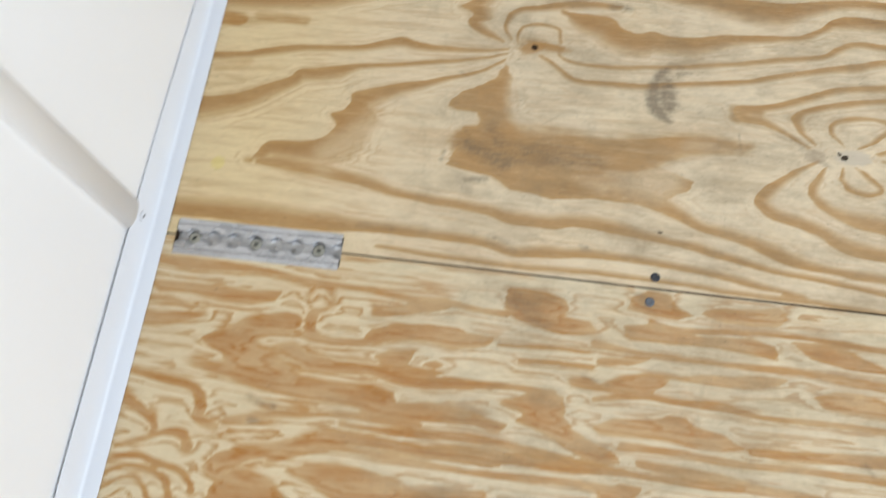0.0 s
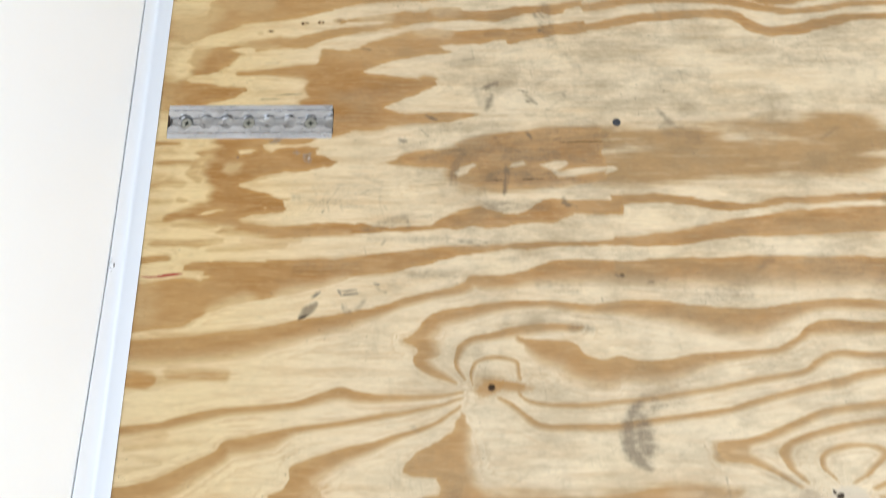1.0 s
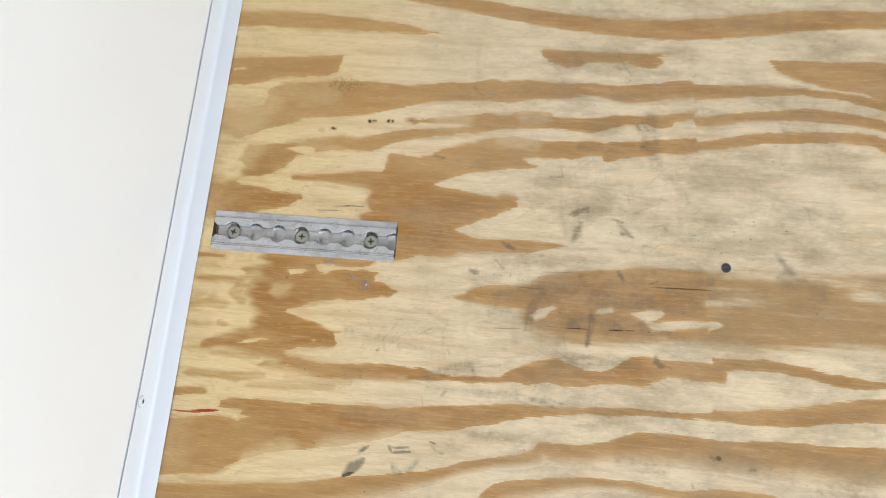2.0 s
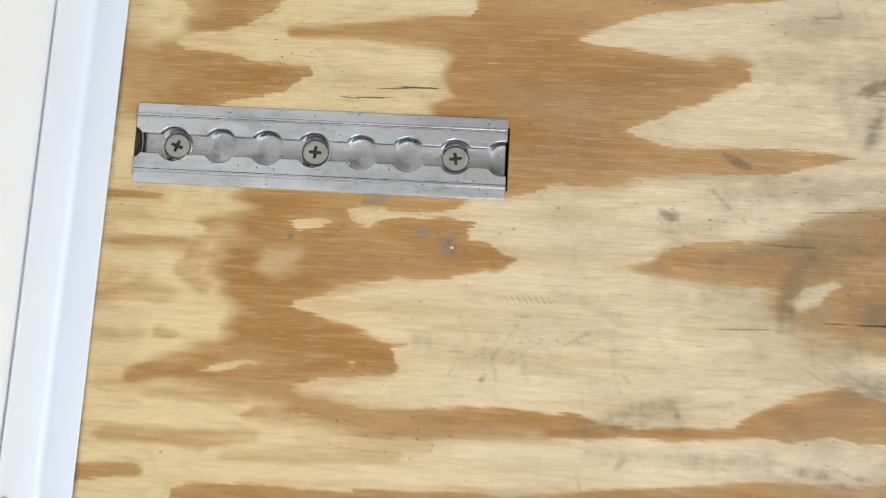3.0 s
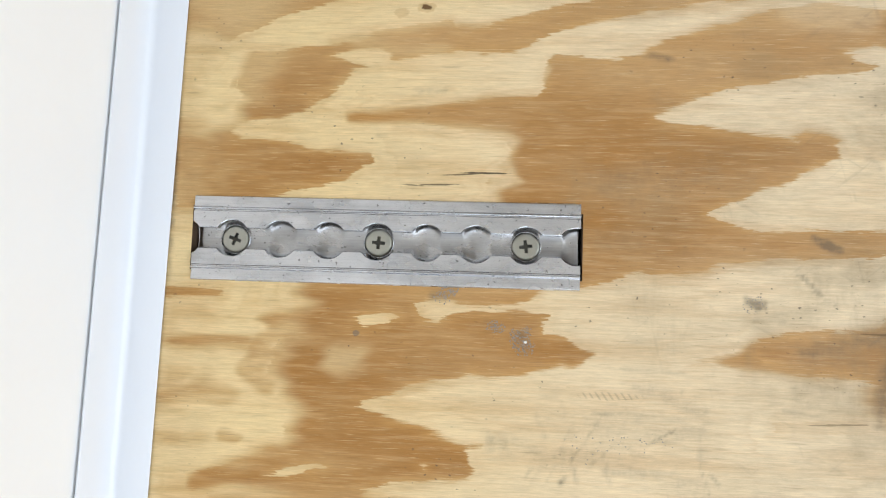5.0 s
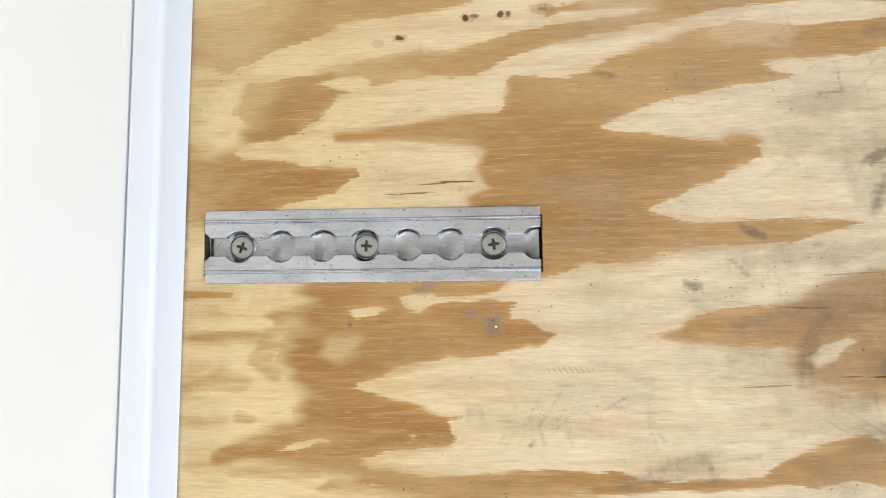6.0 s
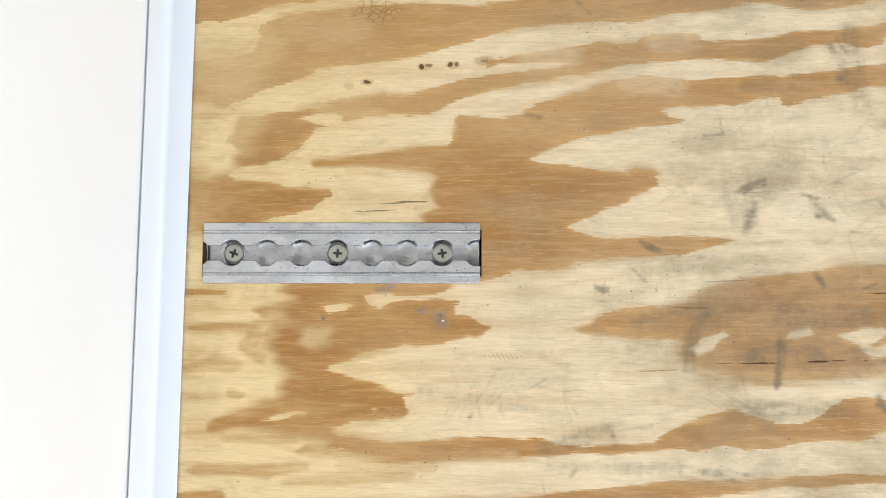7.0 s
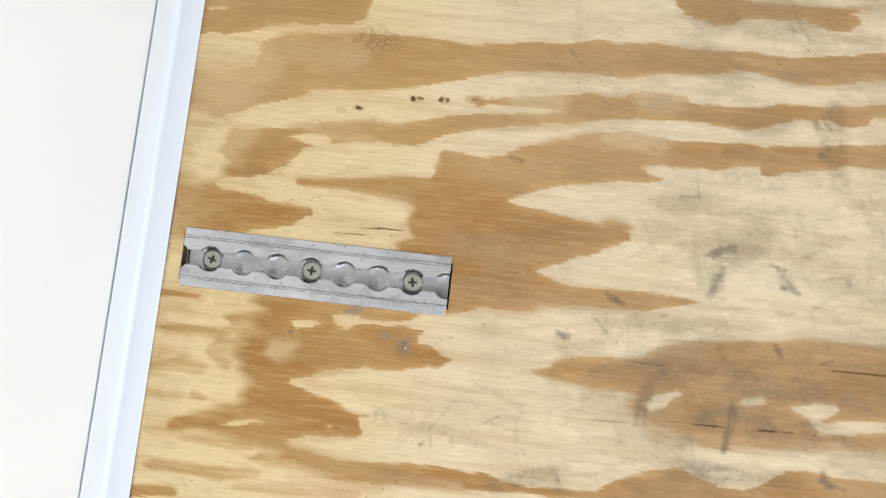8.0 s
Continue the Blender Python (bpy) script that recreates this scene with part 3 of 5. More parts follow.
bare(front, (-28, 99), (-15, 102), (-2, 102), (6, 100), (1, 97), (9, 93), (22, 97), (35, 99), (29, 79), (-23, 78), (-7, 92), (-16, 94))
grow(front, (95, 96), (107, 99), (120, 98), (131, 101.5), (131, -12.5), (119, -16), (107, -19), (102, -20), (46, -15), (45, 13))
grow(front, (149, 73), (142, 70), (136, 68), (144, 65), (174, 62), (203, 58), (210, 56), (203, 58), (215, 62), (225, 61), (231, 57), (231, 49), (217, 41), (208, 35), (193, 32), (186, 27), (176, 23), (168, 19), (173, 15), (183, 12), (200, 11), (216, 11), (241, 12), (261, 12), (277, 11), (287, 10), (278, 7), (262, 2), (246, -2), (230, -2), (177, -6), (172, -7), (165, -10), (154, -12), (144, -13), (133, -12), (119, -16), (107, -19), (107, 73))
grow(front, (107, 99), (120, 98), (136, 103), (144, 108), (160, 112), (176, 117), (192, 122), (204, 126), (225, 128), (241, 127), (254, 125), (278, 126), (307, 128), (312, 127.5), (312, 111), (300, 110), (284, 106), (270, 106), (256, 104), (248, 106), (232, 102), (240, 98), (251, 97), (245, 93), (220, 91), (204, 88), (192, 85), (176, 84), (164, 79), (154, 75), (142, 70), (136, 68), (144, 65), (174, 62), (203, 58), (210, 56), (203, 58), (215, 62), (225, 61), (231, 57), (231, 49), (107, 49))
grow(front, (288, 126.5), (307, 128), (323, 127), (347, 130), (371, 133), (418, 138), (420, 122), (380, 118), (360, 114), (341, 110), (325, 106), (319, 106), (316, 111), (300, 110), (288, 107))
grow(front, (141, 35), (98, 22), (55, 21), (61, 28), (65, 35), (66, 46), (64, 54), (51, 58), (36, 59), (23, 62), (8, 64), (1, 68), (8, 70), (23, 71), (38, 74), (53, 75), (67, 77), (78, 77), (81, 80), (83, 86), (84, 94), (87, 100), (120, 98), (147, 79), (138, 68))
grow(front, (-46, -21), (-2, -20.5), (-2, -80.5), (-3, -81), (-8, -83), (-6, -85), (-26, -87), (-59, -84), (-55, -69), (-51, -59), (-49, -48))
grow(front, (-26, -21), (84, -20), (79, -27), (71, -30), (57, -32), (42, -31), (38, -29), (29, -28), (18, -31), (21, -35), (24, -39), (31, -40), (38, -36), (49, -34), (61, -34), (74, -32), (81, -34), (91, -35), (92, -37), (86, -39), (86, -44), (91, -45), (98, -46), (102, -49), (105, -51), (110, -53), (107, -55), (106, -59), (99, -61), (94, -60), (87, -62), (82, -63), (77, -66), (68, -67), (58, -67), (48, -66), (38, -69), (29, -70), (16, -73), (10, -77), (4, -78), (-3, -81), (-8, -83), (-6, -85), (-26, -87))
grow(front, (-57, -79), (-26, -80), (-7, -83), (-3, -85), (2, -86), (10, -89), (17, -90), (24, -91), (32, -95), (42, -99), (49, -101), (57, -101), (49, -103), (51, -106), (49, -109), (52, -113), (50, -117), (45, -118), (33, -118), (21, -120), (8, -122), (9, -122), (-6, -126), (3, -130), (21, -132), (40, -135), (62, -134), (88, -131), (110, -130), (133, -132), (141, -130), (155, -134), (157, -142), (120, -145), (94, -146), (67, -146), (31, -143), (4, -140), (-23, -138), (-61, -130), (-102, -131), (-103, -123), (-72, -114), (-41, -101))
grow(front, (102, -131), (133, -132), (141, -130), (155, -135), (177, -137), (190, -135), (207, -135), (224, -134), (241, -122), (257, -116), (274, -110), (281, -109), (291, -113), (300, -116), (309, -120), (326, -119), (338, -115), (346, -110), (359, -103), (367, -101), (380, -102), (396, -103), (417, -102), (450, -104), (450, -121), (417, -121), (393, -120), (380, -126), (368, -132), (347, -131), (326, -133), (305, -137), (288, -138), (275, -135), (250, -140), (237, -138), (199, -142), (177, -141), (155, -143), (120, -145))
bare(front, (-11, -40), (-5, -37), (6, -36), (12, -37), (6, -41), (-5, -43))
bare(front, (-53, -120), (-45, -118), (-38, -115), (-27, -113), (-20, -114), (-28, -116), (-32, -119), (-28, -119), (-39, -121), (-48, -121))
bare(front, (25, -112), (27, -111), (29, -111), (27, -113))
grow(front, (-112, -26), (-101, -27), (-80, -27), (-81, -30), (-99, -31), (-112, -32))
grow(front, (156, -57), (172, -52), (184, -49), (193, -43), (209, -39), (229, -39), (246, -38), (253, -31), (264, -24), (284, -19), (312, -15), (351, -11), (391, -9), (430, -9), (435, -77), (397, -83), (378, -86), (350, -86), (318, -88), (303, -88), (286, -86), (258, -85), (218, -88), (198, -88), (198, -84), (238, -80), (270, -79), (279, -72), (257, -72), (252, -65), (238, -62), (219, -61), (203, -59), (192, -56), (187, -52), (174, -56))
bare(front, (319, -56), (335, -52), (339, -57), (326, -61), (318, -61))
bare(front, (353, -57), (371, -52), (386, -52), (389, -56), (376, -65), (380, -67), (403, -62), (434, -60), (434, -66), (396, -72), (378, -73), (372, -69), (368, -64), (358, -60))
bare(front, (253, -68), (260, -61), (273, -55), (278, -58), (269, -68), (257, -72))
grow(front, (-121, -204.5), (-85, -200), (-62, -197), (-48, -198), (-43, -202), (-37, -198), (-27, -196), (-38, -194), (-38, -189), (-62, -188), (-63, -181), (-46, -177), (-19, -176), (-6, -177), (17, -178), (43, -175), (70, -175), (96, -174), (114, -175), (136, -172), (138, -171.5), (138, -196), (129, -197), (116, -204), (99, -209), (74, -215), (48, -220), (13, -226), (-13, -232), (-35, -239.5), (-47, -248.5), (-60, -254.5), (-87, -257.5), (-118, -261.5))
grow(front, (114, -175), (136, -172), (157, -168), (179, -166), (200, -163), (221, -162), (238, -159), (255, -159), (277, -159), (298, -158), (327, -156), (360, -154), (385, -155), (410, -154), (451, -150), (451, -158), (410, -160), (385, -160), (360, -161), (336, -164), (319, -163), (294, -167), (277, -170), (256, -172), (239, -176), (227, -180), (214, -183), (197, -187), (180, -191), (159, -193), (146, -195), (129, -197), (116, -204), (114, -204.5))
grow(front, (-118, -173), (-90, -170), (-80, -171), (-88, -175), (-96, -178), (-117, -181))
fade(1.1, (-51.0, -26.0, 15.0), (-50.0, -38.0, 13.0), (-58.0, -51.0, 13.0), (-61.0, -67.0, 13.0), (-64.0, -84.0, 15.0))
fade(0.55, (-17.0, -61.0, 8.0), (-4.0, -59.0, 5.0))
fade(1.1, (-62.0, -84.0, 12.0), (-53.0, -96.0, 14.0), (-68.0, -103.0, 15.0))
fade(1.1, (-90.0, 94.0, 13.0), (-90.0, 81.0, 14.0), (-86.0, 71.0, 11.0), (-96.0, 64.0, 8.0))
fade(0.4, (-68.0, 92.0, 13.0), (-73.0, 79.0, 8.0))
fade(0.5, (-103.0, 42.0, 9.0), (-102.0, 26.0, 8.0))
fade(0.2, (-95.0, 42.0, 5.0), (-84.0, 32.0, 6.0))
fade(0.95, (-4.0, 67.0, 16.0), (10.0, 67.0, 14.0), (25.0, 66.0, 8.0))
fade(0.4, (28.0, 67.0, 15.0), (58.0, 69.0, 10.0))
fade(0.5, (65.0, 46.0, 3.0), (65.0, 36.0, 4.0), (62.0, 27.0, 3.0))
fade(0.5, (82.0, 84.0, 3.0), (83.0, 92.0, 3.0))
fade(1.1, (-103.0, 96.0, 17.0), (-90.0, 82.0, 10.0), (-95.0, 66.0, 11.0))
fade(0.5, (-82.0, 133.0, 26.0), (-58.0, 152.0, 17.0))
fade(0.3, (-100.0, 135.0, 13.0), (-88.0, 114.0, 11.0))
fade(0.25, (-34.0, 164.0, 11.0), (18.0, 164.0, 9.0), (-15.0, 157.0, 8.0))
fade(0.5, (-9.0, 110.0, 10.0), (25.0, 111.0, 10.0))
fade(0.5, (144.0, 141.0, 11.0), (174.0, 142.0, 7.0))
fade(0.4, (234.0, 156.0, 11.0), (255.0, 157.0, 8.0))
fade(0.4, (209.0, 124.0, 10.0), (242.0, 125.0, 10.0))
fade(0.95, (-105.0, -124.0, 13.0), (-93.0, -133.0, 10.0), (-56.0, -136.0, 10.0), (-14.0, -144.0, 9.0))
fade(0.6, (32.0, -147.0, 6.0), (77.0, -149.0, 6.0), (129.0, -147.0, 6.0))
fade(0.55, (57.0, -223.0, 13.0), (100.0, -212.0, 8.0), (125.0, -202.0, 6.0))
fade(0.25, (-105.0, -220.5, 18.0), (-103.0, -237.5, 14.0))
fade(0.5, (13.0, -226.0, 11.0), (-22.0, -236.0, 9.0))
fade(0.95, (258.0, -81.0, 12.0), (206.0, -86.0, 9.0))
fade(0.45, (257.0, -33.0, 10.0), (289.0, -25.0, 10.0))
fade(0.5, (162.0, -55.0, 10.0), (186.0, -51.0, 6.0))
fade(0.4, (330.0, -88.0, 8.0), (389.0, -85.0, 8.0))
fade(0.9, (57.0, 42.0, 7.0), (57.0, 23.0, 7.0))
blank(front, (-113, -266.5), (-46, -257.5), (33, -246), (97, -234), (118, -225), (160, -210), (202, -202), (265, -188), (328, -174), (369, -167), (438, -161), (667, -164), (802, -160), (727, -633), (-137, -637.5))
grow(front, (258, -347.5), (251, -367), (231, -380.5), (212, -389.5), (196, -402.5), (193, -413.5), (206, -417.5), (231, -419), (234, -435), (215, -438), (212, -445), (228, -447), (226, -457), (212, -466), (206, -479), (201, -491), (219, -495), (256, -500.5), (281, -515.5), (305, -517), (330, -522), (379, -516.5), (428, -517), (446, -522), (477, -529.5), (466, -504), (485, -495), (493, -483), (450, -465.5), (476, -454.5), (533, -440), (541, -428), (510, -423.5), (472, -426.5), (434, -433), (383, -439), (320, -435.5), (289, -426), (276, -413), (273, -387), (267, -360))
ring(front, (-127, -269.5, 34), (-76, -267.5, 34), (-43, -264.5, 34), (-9, -260.5, 34), (24, -256, 34), (57, -249, 30), (91, -243, 25), (124, -238, 24), (158, -232, 16), (192, -222, 12), (225, -213, 12), (259, -205, 14), (269, -195, 19), (293, -194, 21), (327, -190, 21), (362, -178, 31), (396, -175, 34), (429, -177, 30), (463, -177, 32), (497, -174, 39), (531, -174, 38), (572, -172.5, 41), (612, -171.5, 42), (666, -172.5, 42), (720, -171.5, 41), (800, -175.5, 41))
ring(front, (251, -318.5, 5), (225, -309.5, 15), (210, -300.5, 21), (205, -291.5, 25), (209, -282.5, 30), (205, -275.5, 32), (191, -270.5, 21), (205, -261.5, 24), (217, -246.5, 28), (231, -236.5, 25), (259, -231.5, 21), (293, -226.5, 15), (326, -223.5, 12), (360, -223.5, 12), (393, -227.5, 12), (427, -226.5, 16), (454, -222.5, 25), (493, -224.5, 30), (520, -229, 32), (559, -232, 38), (592, -233, 38), (619, -230, 25), (660, -224, 15), (706, -222, 15), (791, -227.5, 15))
ring(front, (261, -313.5, 4), (253, -302.5, 6), (250, -289.5, 9), (255, -275.5, 10), (269, -264.5, 11), (292, -261.5, 11), (312, -255.5, 15), (339, -251.5, 15), (365, -249.5, 14), (392, -252.5, 9))
ring(front, (328, -265.5, 10), (351, -268.5, 34), (384, -271, 46), (398, -285, 41), (416, -291, 38), (436, -287, 38), (456, -292, 29), (488, -290.5, 29), (522, -283.5, 24), (555, -282.5, 14), (588, -279.5, 11), (614, -276.5, 10), (636, -266.5, 10), (653, -250.5, 19), (683, -245.5, 21), (723, -247.5, 18), (789, -245.5, 16))
ring(front, (270, -320.5, 2), (268, -306.5, 5), (275, -292.5, 6), (291, -286.5, 8), (311, -287.5, 6), (323, -294, 6), (325, -310, 6))
ring(front, (288, -312.5, 11), (310, -315, 12), (325, -319, 9))
ring(front, (323, -324, 4), (336, -336, 6), (388, -338.5, 8), (453, -332.5, 8), (518, -323.5, 9), (584, -311, 9), (637, -302, 9), (655, -290, 11), (679, -280, 11), (718, -282, 11), (783, -278, 11))
ring(front, (300, -332, 4), (316, -339, 8), (329, -350, 8), (348, -360, 10), (387, -361.5, 9), (425, -360.5, 10), (464, -355, 10), (516, -348, 10), (555, -342, 10), (595, -330, 10), (649, -316, 12), (682, -310, 14), (715, -301, 12), (781, -292.5, 11))
ring(front, (622, -427.5, 4), (593, -412, 8), (569, -403, 12), (544, -399.5, 18), (534, -389.5, 25), (540, -379.5, 20), (571, -375.5, 12), (598, -366.5, 11), (631, -353.5, 11), (658, -343.5, 11), (697, -337.5, 12), (775, -331, 11))
ring(front, (629, -422.5, 4), (615, -413, 8), (603, -396, 15), (603, -386, 18), (616, -376, 11), (642, -368, 10), (675, -360, 10), (708, -354, 9), (772, -348, 10))
ring(front, (661, -421.5, 2), (652, -413.5, 6), (644, -402, 8), (649, -389, 8), (669, -382, 8), (698, -380, 6), (719, -386.5, 11), (714, -399.5, 9), (693, -415.5, 6), (679, -422.5, 4))
ring(front, (701, -424, 6), (724, -415, 8), (762, -411, 9))
ring(front, (706, -433, 5), (724, -434, 5))
ring(front, (739, -557, 19), (680, -554.5, 22), (645, -545, 22), (634, -535, 19), (611, -527.5, 19), (581, -519, 19), (565, -507, 20), (560, -498, 22), (567, -485.5, 19), (587, -468.5, 14), (610, -452.5, 8), (630, -441.5, 4))
ring(front, (743, -529, 24), (684, -522, 26), (655, -513, 19), (638, -503.5, 15), (625, -492, 15), (620, -480, 14), (627, -464, 12), (639, -449, 4))
ring(front, (676, -446, 4), (693, -455.5, 9), (704, -467.5, 9), (700, -476.5, 8), (684, -481.5, 9), (664, -475.5, 9), (656, -462, 8), (657, -449, 4))
ring(front, (735, -583.5, 11), (676, -580, 14), (647, -577.5, 12), (617, -575, 15), (582, -567, 22), (559, -557.5, 19), (530, -548, 15), (500, -542.5, 15), (470, -529.5, 20), (446, -522, 24), (428, -517, 24))
ring(front, (732, -599.5, 11), (674, -592, 9), (616, -586.5, 9), (580, -583, 9), (557, -578.5, 11), (515, -572, 14), (498, -567, 14), (468, -563.5, 11), (438, -559.5, 14), (414, -557, 19), (377, -554.5, 21), (353, -554.5, 21), (335, -558.5, 21), (304, -559, 22), (280, -557.5, 21), (255, -549.5, 16), (194, -544, 15), (145, -539.5, 15), (120, -534, 19), (95, -529, 19), (70, -526.5, 19), (45, -522.5, 21), (7, -518, 21), (-25, -516, 16), (-42, -513, 6))
ring(front, (-31, -495, 20), (-21, -483, 29), (4, -479.5, 32), (36, -475.5, 39), (53, -465.5, 48), (60, -451.5, 48), (49, -438.5, 49), (65, -431, 49), (72, -419, 49), (73, -407, 41), (93, -399, 32), (128, -388, 20), (160, -380.5, 14), (193, -370.5, 9), (225, -360.5, 6), (254, -343.5, 5))
ring(front, (-118, -430.5, 36), (-89, -425, 32), (-64, -417, 29), (-33, -401, 25), (-11, -391.5, 20), (0, -380.5, 20), (24, -375.5, 22), (50, -370.5, 22), (76, -365, 11), (128, -358, 9), (180, -349.5, 8), (219, -343.5, 6), (258, -332.5, 4))
ring(front, (-127, -366, 16), (-88, -362, 12), (-62, -357, 14), (-30, -348.5, 15), (9, -343.5, 11), (61, -340, 10), (87, -334, 12), (107, -327, 15), (127, -322, 18), (146, -327, 15), (179, -330.5, 10), (219, -330.5, 8), (258, -325.5, 4))
ring(front, (613, -609.5, 9), (554, -601, 11), (496, -593, 11), (436, -588.5, 11), (376, -589, 14), (352, -591.5, 15), (327, -594.5, 19), (291, -597, 15), (255, -589.5, 15), (194, -587, 15), (133, -586.5, 16), (73, -590.5, 26), (11, -592, 31), (-50, -591.5, 31), (-124, -592.5, 28))
ring(front, (729, -619, 8), (642, -614, 8), (553, -613, 8), (464, -609, 8), (375, -608, 8), (285, -611, 9), (194, -608, 9), (134, -604.5, 6))
fade(0.5, (388.0, -464.0, 31.0), (449.0, -479.5, 31.0))
fade(1.0, (286.0, -367.0, 15.0), (289.0, -400.0, 21.0), (304.0, -425.5, 16.0), (358.0, -438.0, 12.0))
fade(0.35, (338.0, -476.0, 12.0), (386.0, -494.5, 13.0))
fade(0.45, (496.0, -445.0, 18.0), (534.0, -439.0, 15.0))
fade(0.5, (56.0, -500.5, 19.0), (130.0, -438.0, 25.0))
fade(0.75, (16.0, 61.0, 4.0), (36.0, 58.0, 4.0), (51.0, 57.0, 4.0), (65.0, 52.0, 4.0), (65.0, 35.0, 5.0))
fade(0.5, (376.0, -69.0, 3.0), (419.0, -65.0, 3.0))

# growth rings of the rear sheet
grow(rear, (-54, -734.5), (-24, -719.5), (-4, -705), (38, -692.5), (58, -693.5), (63, -705.5), (55, -716.5), (27, -723), (15, -730), (33, -738.5), (52, -748.5), (74, -762.5), (116, -763), (154, -761.5), (180, -767), (188, -797), (159, -794.5), (133, -788.5), (95, -789), (56, -786.5), (22, -782), (-12, -776), (-43, -770.5), (-64, -767), (-16, -757.5), (-24, -749.5), (-46, -740.5))
grow(rear, (29, -734), (57, -725.5), (76, -736.5), (112, -741), (144, -740.5), (176, -739), (209, -745), (240, -742.5), (278, -742), (315, -741.5), (352, -742), (364, -746), (340, -748.5), (303, -748), (273, -752), (242, -756.5), (211, -760), (179, -758), (146, -752.5), (115, -755), (89, -758), (67, -759.5), (72, -751.5), (54, -742.5))
grow(rear, (-127, -674.5), (-76, -672), (-35, -670.5), (-7, -673), (33, -668.5), (29, -683), (-3, -690), (-37, -690.5), (-73, -685), (-114, -686.5))
grow(rear, (142, -701.5), (169, -690), (208, -687), (240, -686.5), (253, -691.5), (285, -693), (274, -705), (236, -711.5), (204, -707), (172, -711), (135, -720.5), (109, -724), (83, -722), (72, -714.5), (95, -716), (134, -712.5))
grow(rear, (146, -730.5), (167, -721.5), (199, -718), (189, -735), (214, -737.5), (233, -738.5), (203, -748), (177, -742))
grow(rear, (204, -733), (219, -726.5), (232, -730.5), (221, -736.5))
grow(rear, (160, -673.5), (185, -664), (224, -662.5), (231, -667.5), (193, -676), (155, -684.5), (139, -685.5), (141, -675.5))
grow(rear, (291, -634), (330, -632.5), (356, -639), (363, -648), (357, -659), (383, -662), (396, -673.5), (359, -681), (327, -675.5), (301, -669), (287, -655))
grow(rear, (292, -763), (316, -752.5), (340, -743.5), (365, -749), (366, -770), (373, -781), (398, -792.5), (422, -801.5), (429, -809.5), (406, -815.5), (381, -807), (356, -795), (332, -786.5), (307, -780.5), (324, -772.5), (299, -767))
grow(rear, (363, -728), (387, -724), (400, -729.5), (423, -717.5), (453, -710), (483, -710), (513, -705.5), (543, -703), (566, -699), (601, -698.5), (590, -707.5), (554, -715), (513, -715.5), (477, -715), (460, -728), (454, -737), (424, -735.5), (394, -737), (370, -735))
grow(rear, (394, -776), (420, -763.5), (456, -761), (473, -753), (491, -753.5), (503, -761.5), (532, -766), (544, -773), (561, -777), (532, -783), (503, -784.5), (474, -781), (439, -781.5), (403, -783.5))
grow(rear, (-20, -873.5), (-7, -859), (16, -847), (53, -839.5), (89, -825), (113, -817), (138, -815.5), (175, -817), (213, -818), (250, -821.5), (281, -826), (311, -827.5), (288, -834), (251, -832.5), (215, -833.5), (178, -831), (140, -830.5), (103, -835), (68, -849.5), (32, -859.5), (10, -875), (3, -891), (-7, -886))
grow(rear, (77, -866.5), (94, -855), (131, -849.5), (162, -852.5), (194, -859), (216, -884.5), (139, -895.5), (111, -879))
grow(rear, (-11, -910), (3, -876), (34, -868.5), (61, -876.5), (93, -901), (-13, -916))
grow(rear, (162, -791.5), (182, -779), (219, -772.5), (250, -774.5), (276, -779), (307, -786.5), (296, -797), (271, -792), (234, -793.5), (197, -796))
grow(rear, (425, -642.5), (430, -627.5), (448, -618), (473, -620), (480, -634), (499, -641.5), (481, -649), (450, -647))
grow(rear, (505, -634.5), (529, -628.5), (565, -626), (589, -620.5), (601, -628.5), (589, -642.5), (560, -645), (529, -645.5), (511, -641.5))
grow(rear, (420, -660.5), (450, -657), (481, -663), (518, -662.5), (560, -659), (584, -665.5), (590, -680.5), (560, -678), (518, -674.5), (470, -677), (427, -676.5))
grow(rear, (601, -657.5), (631, -656), (660, -659), (683, -668.5), (712, -681.5), (660, -681), (619, -673.5))
grow(rear, (624, -715), (648, -706), (676, -705.5), (710, -711.5), (710, -729.5), (664, -728), (636, -726))
grow(rear, (407, -840.5), (430, -829.5), (453, -831), (443, -847), (402, -852.5))
late(rear_grain, (-141, -647.5, 4), (-88, -649, 7), (-40, -647.5, 6), (9, -648, 4), (57, -653.5, 4), (98, -654, 3), (138, -656.5, 3), (178, -660, 4), (223, -658.5, 4), (263, -664, 3), (294, -664, 4))
late(rear_grain, (-152, -714, 3), (-120, -718.5, 8), (-86, -715, 6), (-54, -706.5, 3))
late(rear_grain, (-139, -696.5, 3), (-98, -695, 4), (-69, -702, 3))
late(rear_grain, (-121, -780.5, 4), (-83, -786, 5), (-48, -790.5, 5), (-35, -804.5, 7), (-34, -823.5, 7), (-13, -830, 4))
late(rear_grain, (-127, -810.5, 6), (-100, -822, 6), (-84, -833, 5), (-83, -845, 3))
late(rear_grain, (-122, -865.5, 2), (-98, -856, 3), (-69, -843, 4), (-49, -843.5, 6), (-40, -854.5, 6))
late(rear_grain, (-122, -880.5, 3), (-95, -871, 4), (-67, -877, 4), (-40, -881.5, 4), (-23, -900.5, 4))
late(rear_grain, (-127, -896.5, 2), (-104, -884, 2), (-78, -884, 3), (-57, -892.5, 4), (-45, -914.5, 4))
late(rear_grain, (-127, -909.5, 3), (-104, -896, 2), (-85, -897, 3), (-68, -918, 3))
late(rear_grain, (-117, -922.5, 2), (-101, -908, 2), (-83, -920, 2))
